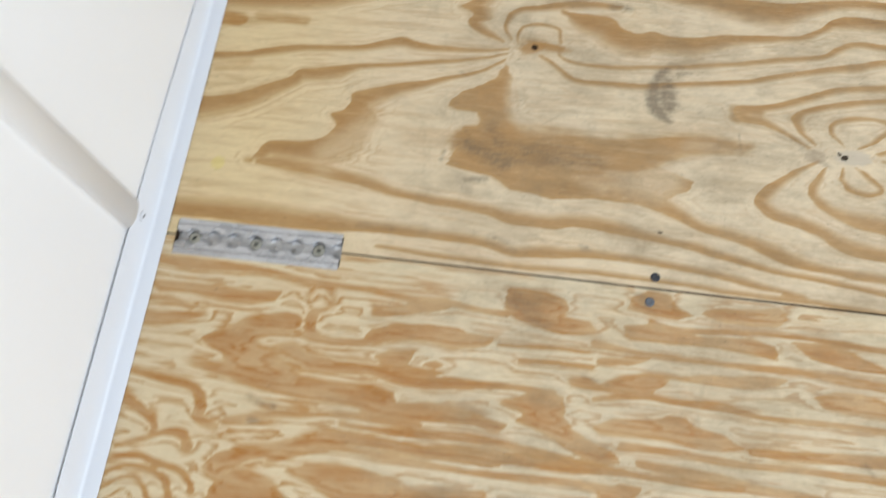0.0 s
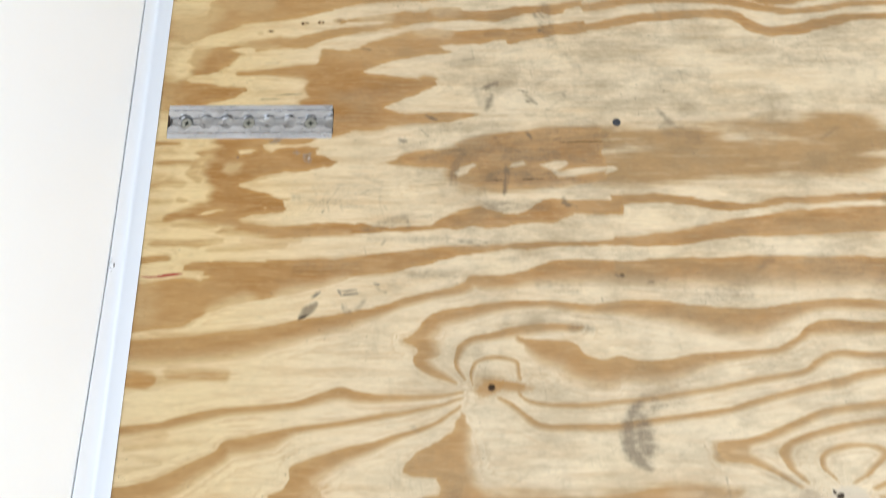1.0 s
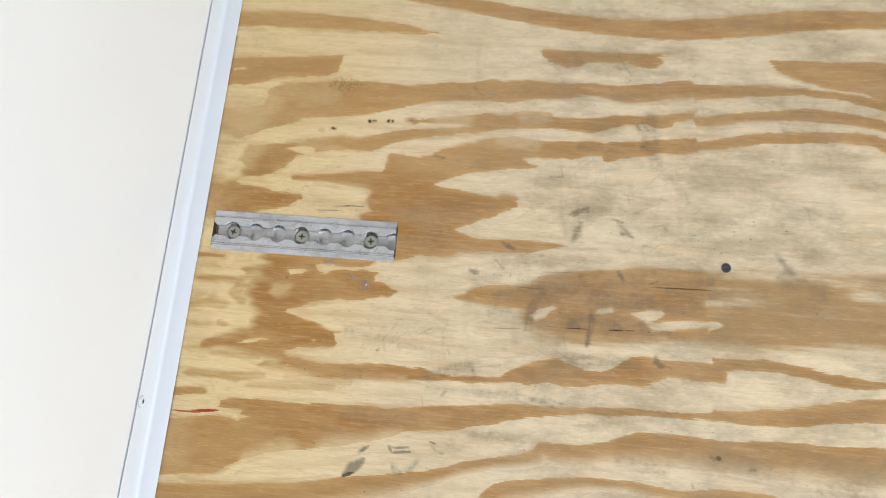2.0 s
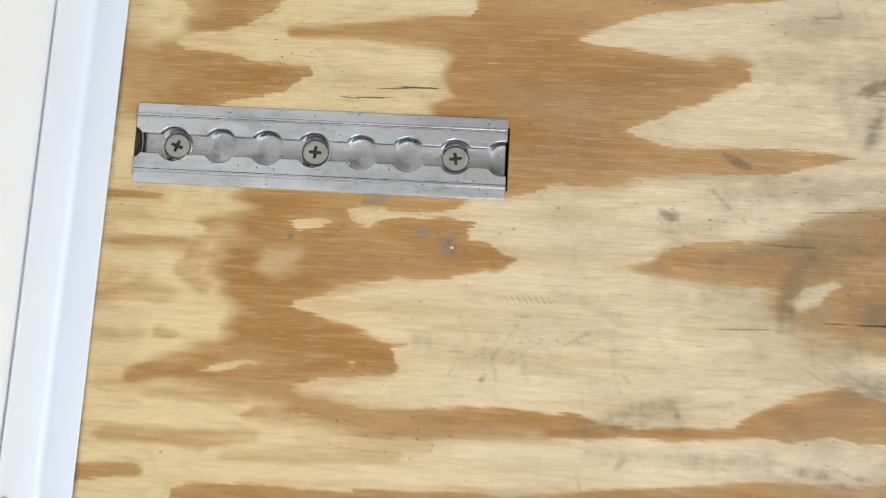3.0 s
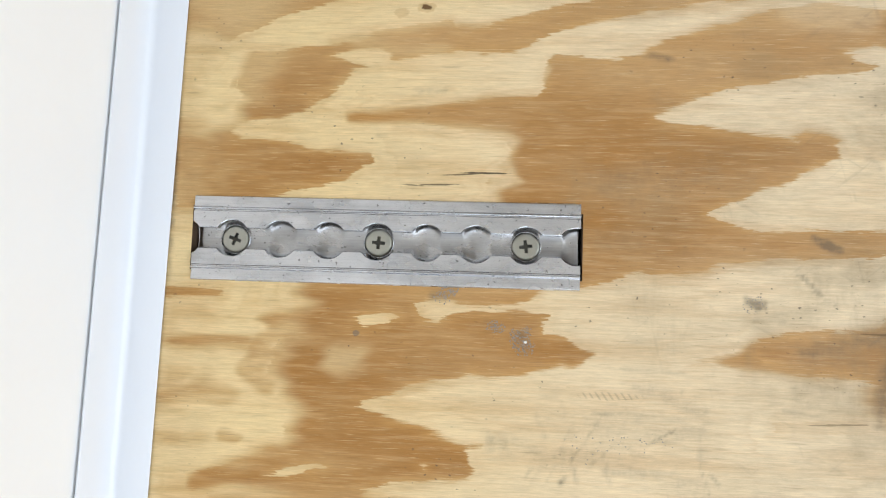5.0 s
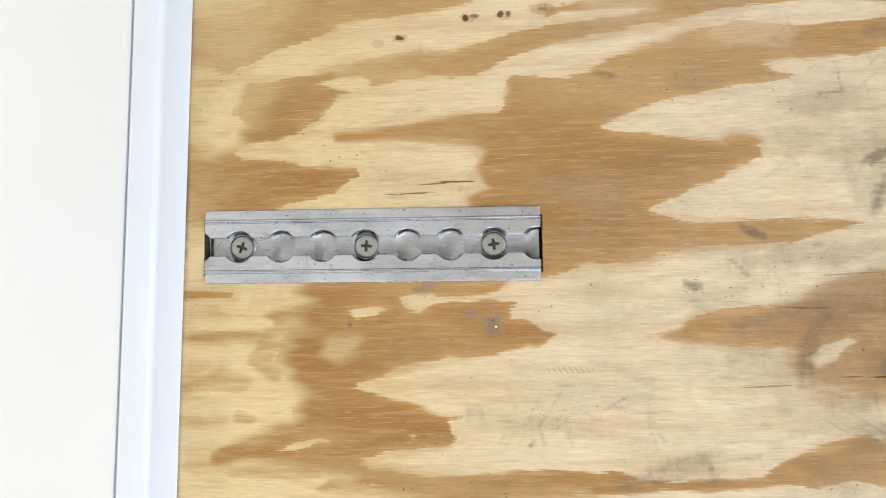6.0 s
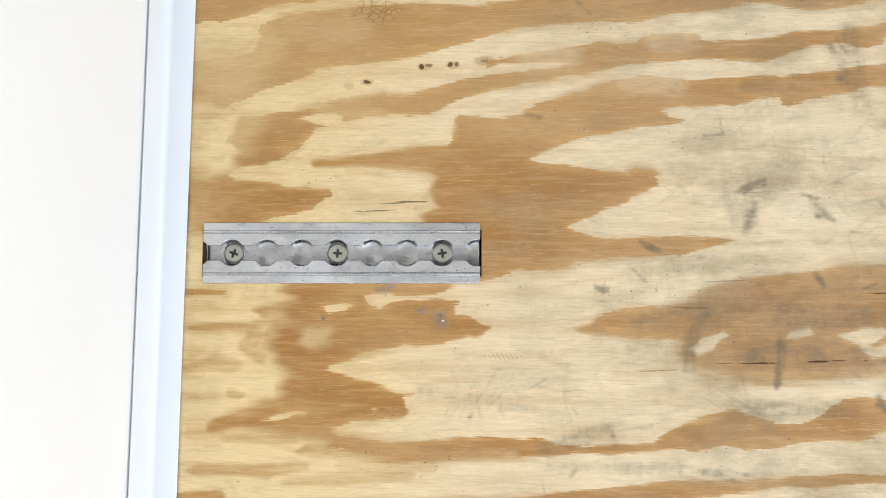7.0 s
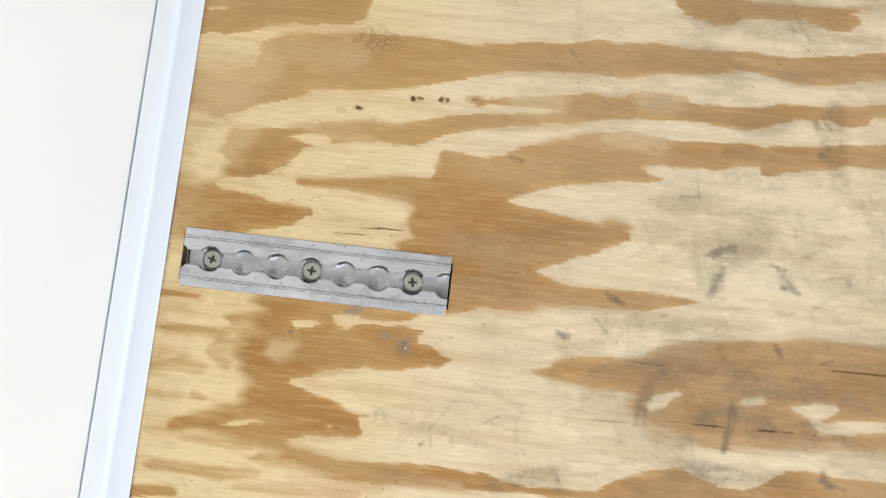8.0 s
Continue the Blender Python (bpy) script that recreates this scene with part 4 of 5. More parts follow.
late(rear_grain, (50, -857.5, 3), (92, -843, 3), (128, -834.5, 3), (178, -836, 4), (216, -837.5, 3), (265, -840, 3), (313, -839.5, 4), (372, -837, 4), (430, -837.5, 4))
late(rear_grain, (-2, -822, 5), (41, -810.5, 4), (85, -804, 3), (135, -797.5, 3), (173, -799, 4), (210, -800, 5))
late(rear_grain, (124, -808.5, 3), (162, -809.5, 3), (211, -808, 5), (260, -805, 5), (297, -807, 5), (334, -810.5, 5), (370, -814, 5), (406, -817.5, 4), (453, -820, 3), (516, -820.5, 4), (573, -819, 3))
late(rear_grain, (190, -830, 3), (226, -822.5, 5), (274, -819, 6), (323, -820.5, 5), (371, -823, 4), (429, -818.5, 4))
late(rear_grain, (450, -654, 3), (481, -660, 4), (530, -655.5, 3), (578, -651.5, 3), (619, -651.5, 3), (660, -654, 4), (713, -657.5, 3))
late(rear_grain, (390, -686, 4), (440, -690.5, 3), (482, -691, 3), (530, -691.5, 3), (566, -691, 4), (613, -689.5, 3), (659, -693, 5), (711, -697.5, 5))
late(rear_grain, (398, -704.5, 4), (428, -701.5, 5), (452, -693, 3))
late(rear_grain, (395, -747, 3), (442, -737, 4), (484, -738, 4), (531, -737.5, 5), (572, -743, 3), (630, -741, 3), (709, -741.5, 4))
late(rear_grain, (428, -791.5, 5), (469, -791, 4), (510, -792.5, 4), (556, -795, 4), (601, -791.5, 3), (646, -792, 4), (707, -792.5, 4))
late(rear_grain, (561, -780, 4), (612, -778.5, 6), (658, -775, 6), (708, -771.5, 7))
late(rear_grain, (399, -805.5, 4), (417, -807.5, 3))
late(rear_grain, (446, -808, 4), (487, -809.5, 5), (527, -811.5, 5), (573, -817, 4), (629, -817, 3))
late(rear_grain, (136, -878.5, 4), (196, -876, 6), (285, -861, 5))
late(rear_grain, (286, -700, 2), (336, -697.5, 3), (385, -695, 2))
late(rear_grain, (312, -715.5, 3), (362, -712, 3), (392, -712, 3))
late(rear_grain, (64, -671, 2), (69, -661, 2.5), (81, -657, 2.5), (94, -665, 2.5), (94, -678, 2.5), (83, -686, 2.5), (71, -685, 2.5), (64, -671, 2))
late(rear_grain, (73, -694, 6), (74, -712, 8), (86, -719, 5))

# softly shaded growth
warm(0.5, (-78, -154, 4), (-49, -156, 5.5))
warm(0.45, (-33, -163, 3), (3, -161, 4), (52, -159, 2.5))
warm(0.8, (-102, -174, 4), (-81, -173, 3))
warm(0.7, (-101, -28, 2), (-78, -29, 1.5))
warm(0.55, (-21, -142, 5), (23, -144, 5.5), (76, -144, 5.5), (143, -145, 4))
warm(0.4, (-78, -134, 3), (-29, -133, 4))
warm(0.9, (182, -57, 2.5), (192, -52, 8), (224, -51, 10.5), (251, -47, 12))
warm(0.75, (260, -32, 5), (295, -23, 6.5), (343, -21, 7), (389, -21, 9.5))
warm(0.72, (271, -78, 6.5), (294, -80, 13.5), (341, -76, 15), (387, -76, 14))
warm(0.78, (255, -42, 7), (283, -39, 16.5), (334, -37, 19), (388, -38, 16))
warm(0.4, (203, -81, 5.5), (263, -80, 7))
warm(0.3, (-104, 128, 17), (-105, 61, 5))
warm(0.3, (-98, 40, 16.5), (-60, 36, 12.5))
warm(0.5, (-24, 105, 6), (21, 109, 6), (67, 110, 6.5))
warm(0.4, (137, 131, 11), (186, 139, 7.5))
warm(0.2, (-108, -62, 5), (-108, -94, 6))
warm(0.35, (1, 79, 2), (38, 81, 2))
warm(0.4, (108, 138, 4), (112, 140, 3.5))
warm(0.5, (228, 3, 6.5), (284, 6, 3), (320, 8, 1.5))
warm(0.85, (229, -459, 22.5), (299, -465, 35), (394, -462, 28.5), (477, -436, 14), (553, -433, 5))
warm(0.35, (64, -460, 19.5), (101, -440, 19.5))
warm(0.4, (222, -407, 16.5), (267, -394, 13.5))
warm(0.5, (373, -284, 17.5), (438, -305, 14))
warm(0.6, (540, -390, 12), (563, -388, 9.5))
warm(0.5, (554, -249, 18.5), (620, -246, 13))
warm(0.4, (-82, -277, 18), (32, -270, 14.5), (106, -255, 5.5))
warm(0.4, (-118, -319, 10.5), (-45, -312, 7))
warm(0.45, (287, -322, 16.5), (300, -322, 16.5))
warm(0.3, (-98, -381, 8), (-39, -381, 5.5))
warm(0.95, (267, -66, 21), (366, -47, 35), (498, -45, 35), (630, -36, 38.5), (740, -31, 38.5))
warm(0.3, (466, 106, 4.5), (570, 115, 3))
warm(0.25, (492, 82, 3), (635, 80, 3))
warm(0.5, (578, 44, 5), (638, 45, 3.5))
warm(0.4, (610, 184, 11), (645, 177, 12.5))
warm(0.85, (-15, 65, 1.5), (22, 67, 3.5), (55, 69, 7), (79, 69, 8))

# dirt, heel marks and rubbed-in grey
soil_shade(0.5, (347, 73, 1), (365, 78, 1), (389, 84, 1))
soil_shade(0.6, (347, 70, 1), (349, 60, 1.5))
soil_shade(0.5, (348, 47, 1), (376, 60, 1))
soil_shade(0.45, (356, 31, 1), (391, 41, 1))
soil_shade(0.5, (382, 68, 1), (391, 63, 1))
soil_shade(0.22, (312, 103, 2.5), (313, 78, 2))
soil_shade(0.16, (333, 104, 2.5), (335, 84, 2))
soil_shade(0.2, (208, -65, 3), (208, -101, 4))
soil_shade(0.3, (245, 48, 1), (251, 42, 1))
soil_shade(0.35, (203, -77, 1.5), (227, -81, 1))
soil_shade(0.4, (96, -77, 1), (104, -117, 2))
soil_shade(0.4, (112, -81, 1), (120, -117, 2))
soil_shade(0.35, (126, -77, 1), (136, -101, 2))
soil_shade(0.3, (140, -73, 1), (156, -97, 2))
soil_shade(0.25, (373, 90, 2.5), (392, 100, 2.5))
soil_shade(0.2, (359, 11, 4), (389, 3, 4))
soil_shade(0.25, (287, -21, 2), (322, -39, 2.5))
soil_shade(0.25, (275, -69, 1.5), (298, -61, 2))
soil_shade(0.3, (360, -107, 2), (383, -99, 2))
soil_shade(0.25, (336, -123, 1.5), (359, -135, 1.5))
soil_shade(0.5, (147, -160, 1), (149, -172, 1))
soil_shade(0.25, (214, -144, 1.5), (216, -159, 1.5))
soil_shade(0.3, (304, -3, 2), (331, -9, 1.5))
soil_shade(0.2, (238, 89, 1.5), (258, 90, 1))
soil_shade(0.2, (465, -360, 23), (470, -387, 22.5))
soil_shade(0.85, (287, 44, 1.5), (297, 48, 3.5), (305, 49, 3))
soil_shade(0.45, (293, 33, 4), (294, 23, 5.5))
soil_shade(0.62, (313, -57, 1.5), (317, -66, 3.5), (316, -78, 3.5), (312, -95, 1.5))
soil_shade(0.9, (218, 8, 1.5), (224, 4, 2.5), (231, 2, 1.5))
soil_shade(0.8, (341, -15, 2.5), (345, -22, 3))
soil_shade(0.5, (271, -37, 3), (257, -51, 7), (250, -67, 5.5), (248, -83, 3))
soil_shade(0.25, (92, -85, 7), (124, -89, 12), (164, -85, 10.5))
soil_shade(0.25, (80, -119, 4), (104, -97, 10.5), (163, -117, 8.5))
soil_shade(0.6, (186, -25, 2), (192, -26, 3))
soil_shade(0.5, (134, 99, 1.5), (149, 98, 1.5))
soil_shade(0.3, (349, 80, 5), (357, 68, 5.5), (391, 66, 3))
soil_shade(0.25, (344, 52, 3), (360, 31, 4))
soil_shade(0.8, (332, 42, 1), (344, 39, 1.5))
soil_shade(0.6, (340, 28, 1), (354, 23, 2.5))
soil_shade(0.4, (376, 37, 3), (391, 39, 2))
soil_shade(0.4, (197, -126, 2.5), (229, -121, 2.5))
soil_shade(0.55, (39, -26, 2.5), (30, -27, 3))
soil_shade(0.55, (75, -45, 3), (77, -50, 3))
soil_shade(0.35, (61, -40, 2), (67, -42, 1))
soil_shade(0.5, (355, 147, 5), (363, 137, 6), (366, 123, 3.5))
soil_shade(0.5, (174, 183, 1.5), (184, 174, 1.5))
soil_shade(0.7, (210, -11, 0.5), (228, -26, 0.5))
soil_shade(0.4, (163, -105, 1), (171, -128, 1))
soil_shade(0.5, (257, -154, 4.5), (277, -153, 3.5))
soil_shade(0.35, (163, -152, 3), (175, -152, 2.5))
soil_shade(0.2, (222, -148, 3), (242, -155, 4))
soil_shade(0.22, (195, -97, 3), (203, -124, 6.5))
soil_shade(0.3, (-26, -46, 1.5), (-23, -50, 1.5))
soil_shade(0.1, (300, -1, 24), (343, 3, 24))
soil_shade(0.7, (381, -101, 2.5), (386, -109, 3))
soil_shade(0.2, (362, -21, 4), (388, -29, 4))
soil_shade(0.72, (76, -243, 2), (82, -236, 5.5), (87, -232, 5.5), (93, -226, 1.5))
soil_shade(0.35, (127, -227, 2), (129, -237, 3))
soil_shade(0.33, (138, -233, 4), (148, -224, 4))
soil_shade(0.5, (162, -208, 2.5), (166, -213, 1.5))
soil_shade(0.25, (179, -204, 5), (187, -209, 3.5))
soil_shade(0.25, (183, -196, 6.5), (177, -209, 6.5))
soil_shade(0.3, (505, 67, 18.5), (558, 53, 22))
soil_shade(0.35, (513, -13, 14.5), (546, -20, 15.5))
soil_shade(0.5, (502, 14, 3.5), (517, -5, 5.5))
soil_shade(0.5, (632, 192, 8), (645, 177, 11))
soil_shade(0.25, (279, 46, 7.5), (286, 27, 10.5))
soil_shade(0.25, (341, 59, 6), (362, 69, 7.5))
soil_shade(0.5, (337, 39, 2), (351, 25, 3.5))
soil_shade(0.6, (340, -12, 2), (345, -21, 3))
soil_shade(0.35, (697, -25, 3.5), (718, -10, 3))
soil_shade(0.8, (732, -490, 26.5), (735, -514, 28.5))
soil_shade(0.5, (226, -462, 14), (268, -481, 16.5))
soil_shade(0.4, (220, -446, 4), (236, -462, 3))
soil_shade(0.5, (218, -510, 5), (249, -505, 6.5))
soil_shade(0.5, (469, -343, 4), (485, -341, 2.5))
soil_shade(0.4, (198, -472, 3), (195, -485, 4.5))
soil_shade(0.4, (400, -256, 7), (407, -259, 5))
soil_shade(0.6, (786, -125, 10.5), (785, -140, 10.5))
soil_shade(0.22, (305, -586, 12), (298, -613, 7))
soil_shade(0.4, (372, -578, 5), (381, -580, 3))
soil_shade(0.35, (205, -366, 4.5), (210, -370, 3.5))
soil_shade(0.1, (80, -529, 37), (155, -523, 31))
soil_shade(0.14, (306, -394, 33), (371, -387, 26.5))
soil_shade(0.3, (357, -82, 21.5), (377, -85, 10))
soil_shade(0.8, (314, -63, 3), (312, -92, 3))
soil_shade(0.35, (292, -643, 16.5), (333, -671, 13))
soil_shade(0.4, (18, -794, 6), (46, -800, 7.5))
soil_shade(0.5, (23, -818, 5), (36, -818, 3))
soil_shade(0.3, (372, -843, 10), (396, -846, 8))
soil_shade(0.4, (381, -723, 3.5), (409, -729, 3))
soil_shade(0.4, (675, -779, 7), (683, -787, 4.5))
soil_shade(0.15, (107, -710, 6.5), (131, -694, 9))
soil_shade(0.35, (436, -627, 8), (455, -638, 9))
soil_shade(0.4, (114, -81, 0.5), (129, -82, 1.5), (146, -82, 1))
soil_shade(0.6, (109, -92, 1), (110, -95, 1))
soil_shade(0.35, (139, -96, 2), (155, -93, 2))
soil_shade(0.22, (102, -99, 6), (117, -106, 6))
soil_shade(0.22, (162, -91, 4), (165, -103, 4.5))
soil_shade(0.42, (72, -47, 2), (76, -51, 4))
soil_shade(0.3, (57, -39, 2), (62, -42, 2))
soil_shade(0.35, (34, -27, 4), (38, -24, 2.5))
soil_shade(0.4, (188, -25, 2.5), (192, -28, 2.5))
soil_shade(0.3, (254, -41, 20), (334, -40, 24), (420, -41, 23.5))
soil_shade(0.35, (352, -17, 12), (417, -6, 16))
soil_shade(0.25, (293, -113, 8), (360, -112, 12))
soil_shade(0.2, (351, 176, 16.5), (403, 169, 20.5))
soil_shade(0.28, (210, -51, 6), (271, -44, 7), (314, -32, 4.5))
soil_shade(0.4, (305, -21, 2), (365, -26, 4), (436, -19, 5.5))
soil_shade(0.3, (340, -43, 6), (436, -36, 7))
soil_shade(0.33, (324, -82, 6), (358, -83, 5))
soil_shade(0.7, (381, -106, 3), (388, -109, 3))
soil_shade(0.8, (342, -19, 2), (346, -24, 2.5))
soil_shade(0.3, (151, -150, 5.5), (208, -150, 9), (281, -159, 10.5))
soil_shade(0.45, (277, -153, 3), (289, -155, 2.5))
soil_shade(0.22, (224, -119, 8), (256, -128, 7.5))

# softer shades and smaller marks
warm(0.6, (-103.0, -55.0, 4.0), (-79.0, -53.0, 4.0), (-61.0, -54.0, 5.0))
warm(0.7, (-103.0, -84.0, 5.0), (-85.0, -80.0, 7.0), (-77.0, -83.0, 5.0))
warm(0.55, (-73.0, -100.0, 4.0), (-66.0, -102.0, 3.0))
warm(0.85, (-93.0, -125.0, 4.0), (-70.0, -118.0, 6.0), (-45.0, -113.0, 8.0))
warm(0.75, (-53.0, -45.0, 6.0), (-38.0, -43.0, 9.0))
warm(0.75, (-60.0, -72.0, 8.0), (-53.0, -59.0, 8.0))
warm(0.33, (-96.0, -30.0, 13.0), (-97.0, -66.0, 16.0), (-96.0, -126.0, 16.0))
warm(0.5, (-99.0, -155.0, 4.0), (-58.0, -154.0, 5.0), (-22.0, -152.0, 4.0))
warm(0.35, (5.0, -152.0, 5.0), (68.0, -152.0, 5.0))
warm(0.5, (-104.0, 55.0, 11.0), (-99.0, 29.0, 10.0))
soil_shade(0.4, (78.0, -116.0, 1.0), (81.0, -111.0, 2.0))
soil_shade(0.35, (94.0, -108.0, 2.0), (97.0, -97.0, 2.0), (100.0, -90.0, 1.0))
soil_shade(0.45, (100.0, -107.0, 2.0), (109.0, -94.0, 2.0), (115.0, -84.0, 1.0))
soil_shade(0.65, (96.0, -117.0, 2.0), (98.0, -114.0, 1.0))
soil_shade(0.35, (107.0, -111.0, 2.0), (121.0, -98.0, 2.0), (128.0, -95.0, 1.0))
soil_shade(0.35, (89.0, -117.0, 1.0), (92.0, -109.0, 1.0))
soil_shade(0.55, (111.0, -82.0, 1.0), (128.0, -83.0, 1.0), (149.0, -81.0, 0.0))
soil_shade(0.35, (124.0, -92.0, 3.0), (130.0, -90.0, 2.0))
soil_shade(0.6, (137.0, -97.0, 1.0), (142.0, -94.0, 1.0), (151.0, -89.0, 1.0))
soil_shade(0.35, (163.0, -86.0, 1.0), (163.0, -103.0, 2.0))
soil_shade(0.45, (168.0, -109.0, 1.0), (172.0, -114.0, 2.0))
soil_shade(0.3, (154.0, -70.0, 2.0), (158.0, -83.0, 2.0))
soil_shade(0.28, (146.0, -73.0, 1.0), (167.0, -72.0, 1.0))
soil_shade(0.7, (186.0, -23.0, 1.0), (188.0, -25.0, 1.0))
soil_shade(0.65, (191.0, -28.0, 2.0), (194.0, -26.0, 2.0))
soil_shade(0.5, (168.0, -28.0, 1.0), (178.0, -38.0, 0.0), (189.0, -49.0, 1.0))
soil_shade(0.35, (189.0, -34.0, 2.0), (204.0, -34.0, 2.0))
soil_shade(0.45, (136.0, 52.0, 0.0), (135.0, 44.0, 1.0))
soil_shade(0.3, (130.0, 34.0, 3.0), (129.0, 23.0, 3.0))
soil_shade(0.22, (123.0, 3.0, 5.0), (130.0, -2.0, 5.0))
soil_shade(0.3, (105.0, -41.0, 1.0), (119.0, -40.0, 1.0))
soil_shade(0.3, (17.0, 80.0, 3.0), (32.0, 80.0, 3.0))
soil_shade(0.25, (-28.0, 76.0, 3.0), (-10.0, 75.0, 3.0))
soil_shade(0.3, (-2.0, 56.0, 2.0), (3.0, 56.0, 2.0))
soil_shade(0.95, (292.0, 44.0, 2.0), (301.0, 50.0, 3.0), (306.0, 52.0, 2.0))
soil_shade(0.65, (298.0, 34.0, 4.0), (296.0, 23.0, 6.0), (291.0, 16.0, 3.0))
soil_shade(0.85, (335.0, 42.0, 1.0), (338.0, 39.0, 2.0))
soil_shade(0.6, (337.0, 39.0, 1.0), (347.0, 37.0, 1.0))
soil_shade(0.65, (342.0, 26.0, 2.0), (350.0, 26.0, 2.0), (352.0, 23.0, 1.0))
soil_shade(0.25, (351.0, 50.0, 1.0), (365.0, 62.0, 1.0))
soil_shade(0.45, (359.0, 32.0, 2.0), (364.0, 27.0, 2.0))
soil_shade(0.5, (387.0, 38.0, 3.0), (389.0, 32.0, 2.0))
soil_shade(0.55, (365.0, 15.0, 2.0), (375.0, 14.0, 1.0))
soil_shade(0.65, (275.0, 97.0, 1.0), (277.0, 86.0, 1.0))
soil_shade(0.75, (264.0, 84.0, 1.0), (278.0, 85.0, 1.0))
soil_shade(0.55, (359.0, 154.0, 2.0), (366.0, 144.0, 3.0), (374.0, 137.0, 3.0))
soil_shade(0.55, (361.0, 125.0, 4.0), (368.0, 124.0, 2.0))
soil_shade(0.65, (329.0, 238.0, 1.0), (337.0, 221.0, 1.0), (346.0, 208.0, 1.0))
soil_shade(0.5, (173.0, 186.0, 1.0), (183.0, 176.0, 1.0))
soil_shade(0.5, (329.0, 216.0, 1.0), (335.0, 215.0, 2.0))
soil_shade(0.35, (346.0, 70.0, 1.0), (367.0, 82.0, 1.0), (382.0, 96.0, 1.0))
soil_shade(0.4, (397.0, 102.0, 1.0), (400.0, 90.0, 1.0))
soil_shade(0.75, (138.0, 100.0, 2.0), (147.0, 98.0, 2.0))
soil_shade(0.95, (219.0, 7.0, 1.0), (225.0, 5.0, 2.0), (229.0, 2.0, 1.0))
soil_shade(0.6, (234.0, -2.0, 1.0), (238.0, -2.0, 1.0))
soil_shade(0.4, (238.0, -4.0, 3.0), (262.0, -3.0, 2.0))
soil_shade(0.65, (212.0, -11.0, 1.0), (224.0, -21.0, 0.0))
soil_shade(0.5, (217.0, -19.0, 1.0), (226.0, -24.0, 0.0))
soil_shade(0.5, (185.0, -23.0, 2.0), (194.0, -28.0, 2.0))
soil_shade(0.85, (340.0, -15.0, 2.0), (344.0, -22.0, 2.0))
soil_shade(0.45, (302.0, -23.0, 5.0), (309.0, -32.0, 4.0))
soil_shade(0.5, (262.0, -44.0, 6.0), (256.0, -57.0, 5.0), (253.0, -70.0, 4.0), (254.0, -82.0, 3.0))
soil_shade(0.3, (282.0, -58.0, 3.0), (283.0, -72.0, 3.0))
soil_shade(0.8, (315.0, -63.0, 3.0), (316.0, -78.0, 2.0))
soil_shade(0.85, (314.0, -82.0, 2.0), (311.0, -95.0, 2.0))
soil_shade(0.7, (316.0, -62.0, 2.0), (322.0, -62.0, 2.0))
soil_shade(0.85, (374.0, -25.0, 2.0), (382.0, -22.0, 1.0))
soil_shade(0.9, (381.0, -105.0, 2.0), (386.0, -111.0, 1.0))
soil_shade(0.65, (389.0, -107.0, 1.0), (397.0, -111.0, 1.0))
soil_shade(0.7, (381.0, -80.0, 1.0), (382.0, -84.0, 1.0))
soil_shade(0.85, (196.0, -126.0, 1.0), (197.0, -129.0, 2.0))
soil_shade(0.5, (222.0, -120.0, 1.0), (232.0, -122.0, 1.0))
soil_shade(0.4, (369.0, 157.0, 12.0), (375.0, 104.0, 10.0))
soil_shade(0.22, (318.0, 48.0, 24.0), (364.0, 74.0, 23.0))
soil_shade(0.42, (214.0, -50.0, 8.0), (273.0, -35.0, 10.0), (326.0, -44.0, 16.0), (374.0, -43.0, 15.0))
soil_shade(0.42, (297.0, -72.0, 12.0), (364.0, -72.0, 12.0), (412.0, -82.0, 8.0))
soil_shade(0.4, (281.0, -110.0, 10.0), (360.0, -110.0, 10.0))
soil_shade(0.95, (76.0, -243.0, 2.0), (84.0, -237.0, 5.0), (93.0, -228.0, 3.0))
soil_shade(0.6, (89.0, -220.0, 3.0), (93.0, -216.0, 3.0))
soil_shade(0.75, (117.0, -211.0, 1.0), (126.0, -213.0, 1.0), (139.0, -212.0, 1.0))
soil_shade(0.65, (124.0, -217.0, 1.0), (141.0, -216.0, 1.0))
soil_shade(0.65, (158.0, -204.0, 1.0), (167.0, -212.0, 1.0), (173.0, -214.0, 2.0))
soil_shade(0.5, (123.0, -227.0, 2.0), (126.0, -237.0, 3.0), (132.0, -237.0, 4.0))
soil_shade(0.5, (142.0, -232.0, 5.0), (148.0, -225.0, 3.0))
soil_shade(0.55, (270.0, -155.0, 5.0), (281.0, -158.0, 3.0))
soil_shade(0.55, (170.0, -153.0, 3.0), (167.0, -157.0, 2.0))
soil_shade(0.35, (198.0, -124.0, 3.0), (198.0, -135.0, 4.0))
soil_shade(0.3, (28.0, -242.0, 3.0), (37.0, -246.0, 3.0))
soil_shade(0.25, (46.0, -200.0, 6.0), (64.0, -201.0, 6.0))
soil_shade(0.3, (63.0, -100.0, 9.0), (100.0, -106.0, 8.0), (117.0, -96.0, 5.0))
soil_shade(0.28, (108.0, 34.0, 12.0), (141.0, 35.0, 16.0), (176.0, 46.0, 11.0))
soil_shade(0.24, (113.0, 3.0, 10.0), (154.0, -1.0, 9.0))
# the trim's shadow line on the floor, painted in with some dirt
soil_shade(0.75, (-105.5, 230, 0.8), (-111.5, -110, 0.8), (-120, -608, 0.8))
warm(0.45, (-106.0, -46.0, 7.0), (-102.0, -71.0, 8.0), (-102.0, -102.0, 7.0))
soil_shade(0.55, (73.0, -44.0, 2.0), (77.0, -50.0, 3.0))
soil_shade(0.45, (57.0, -39.0, 2.0), (62.0, -42.0, 2.0))
soil_shade(0.35, (32.0, -25.0, 2.0), (38.0, -24.0, 3.0))
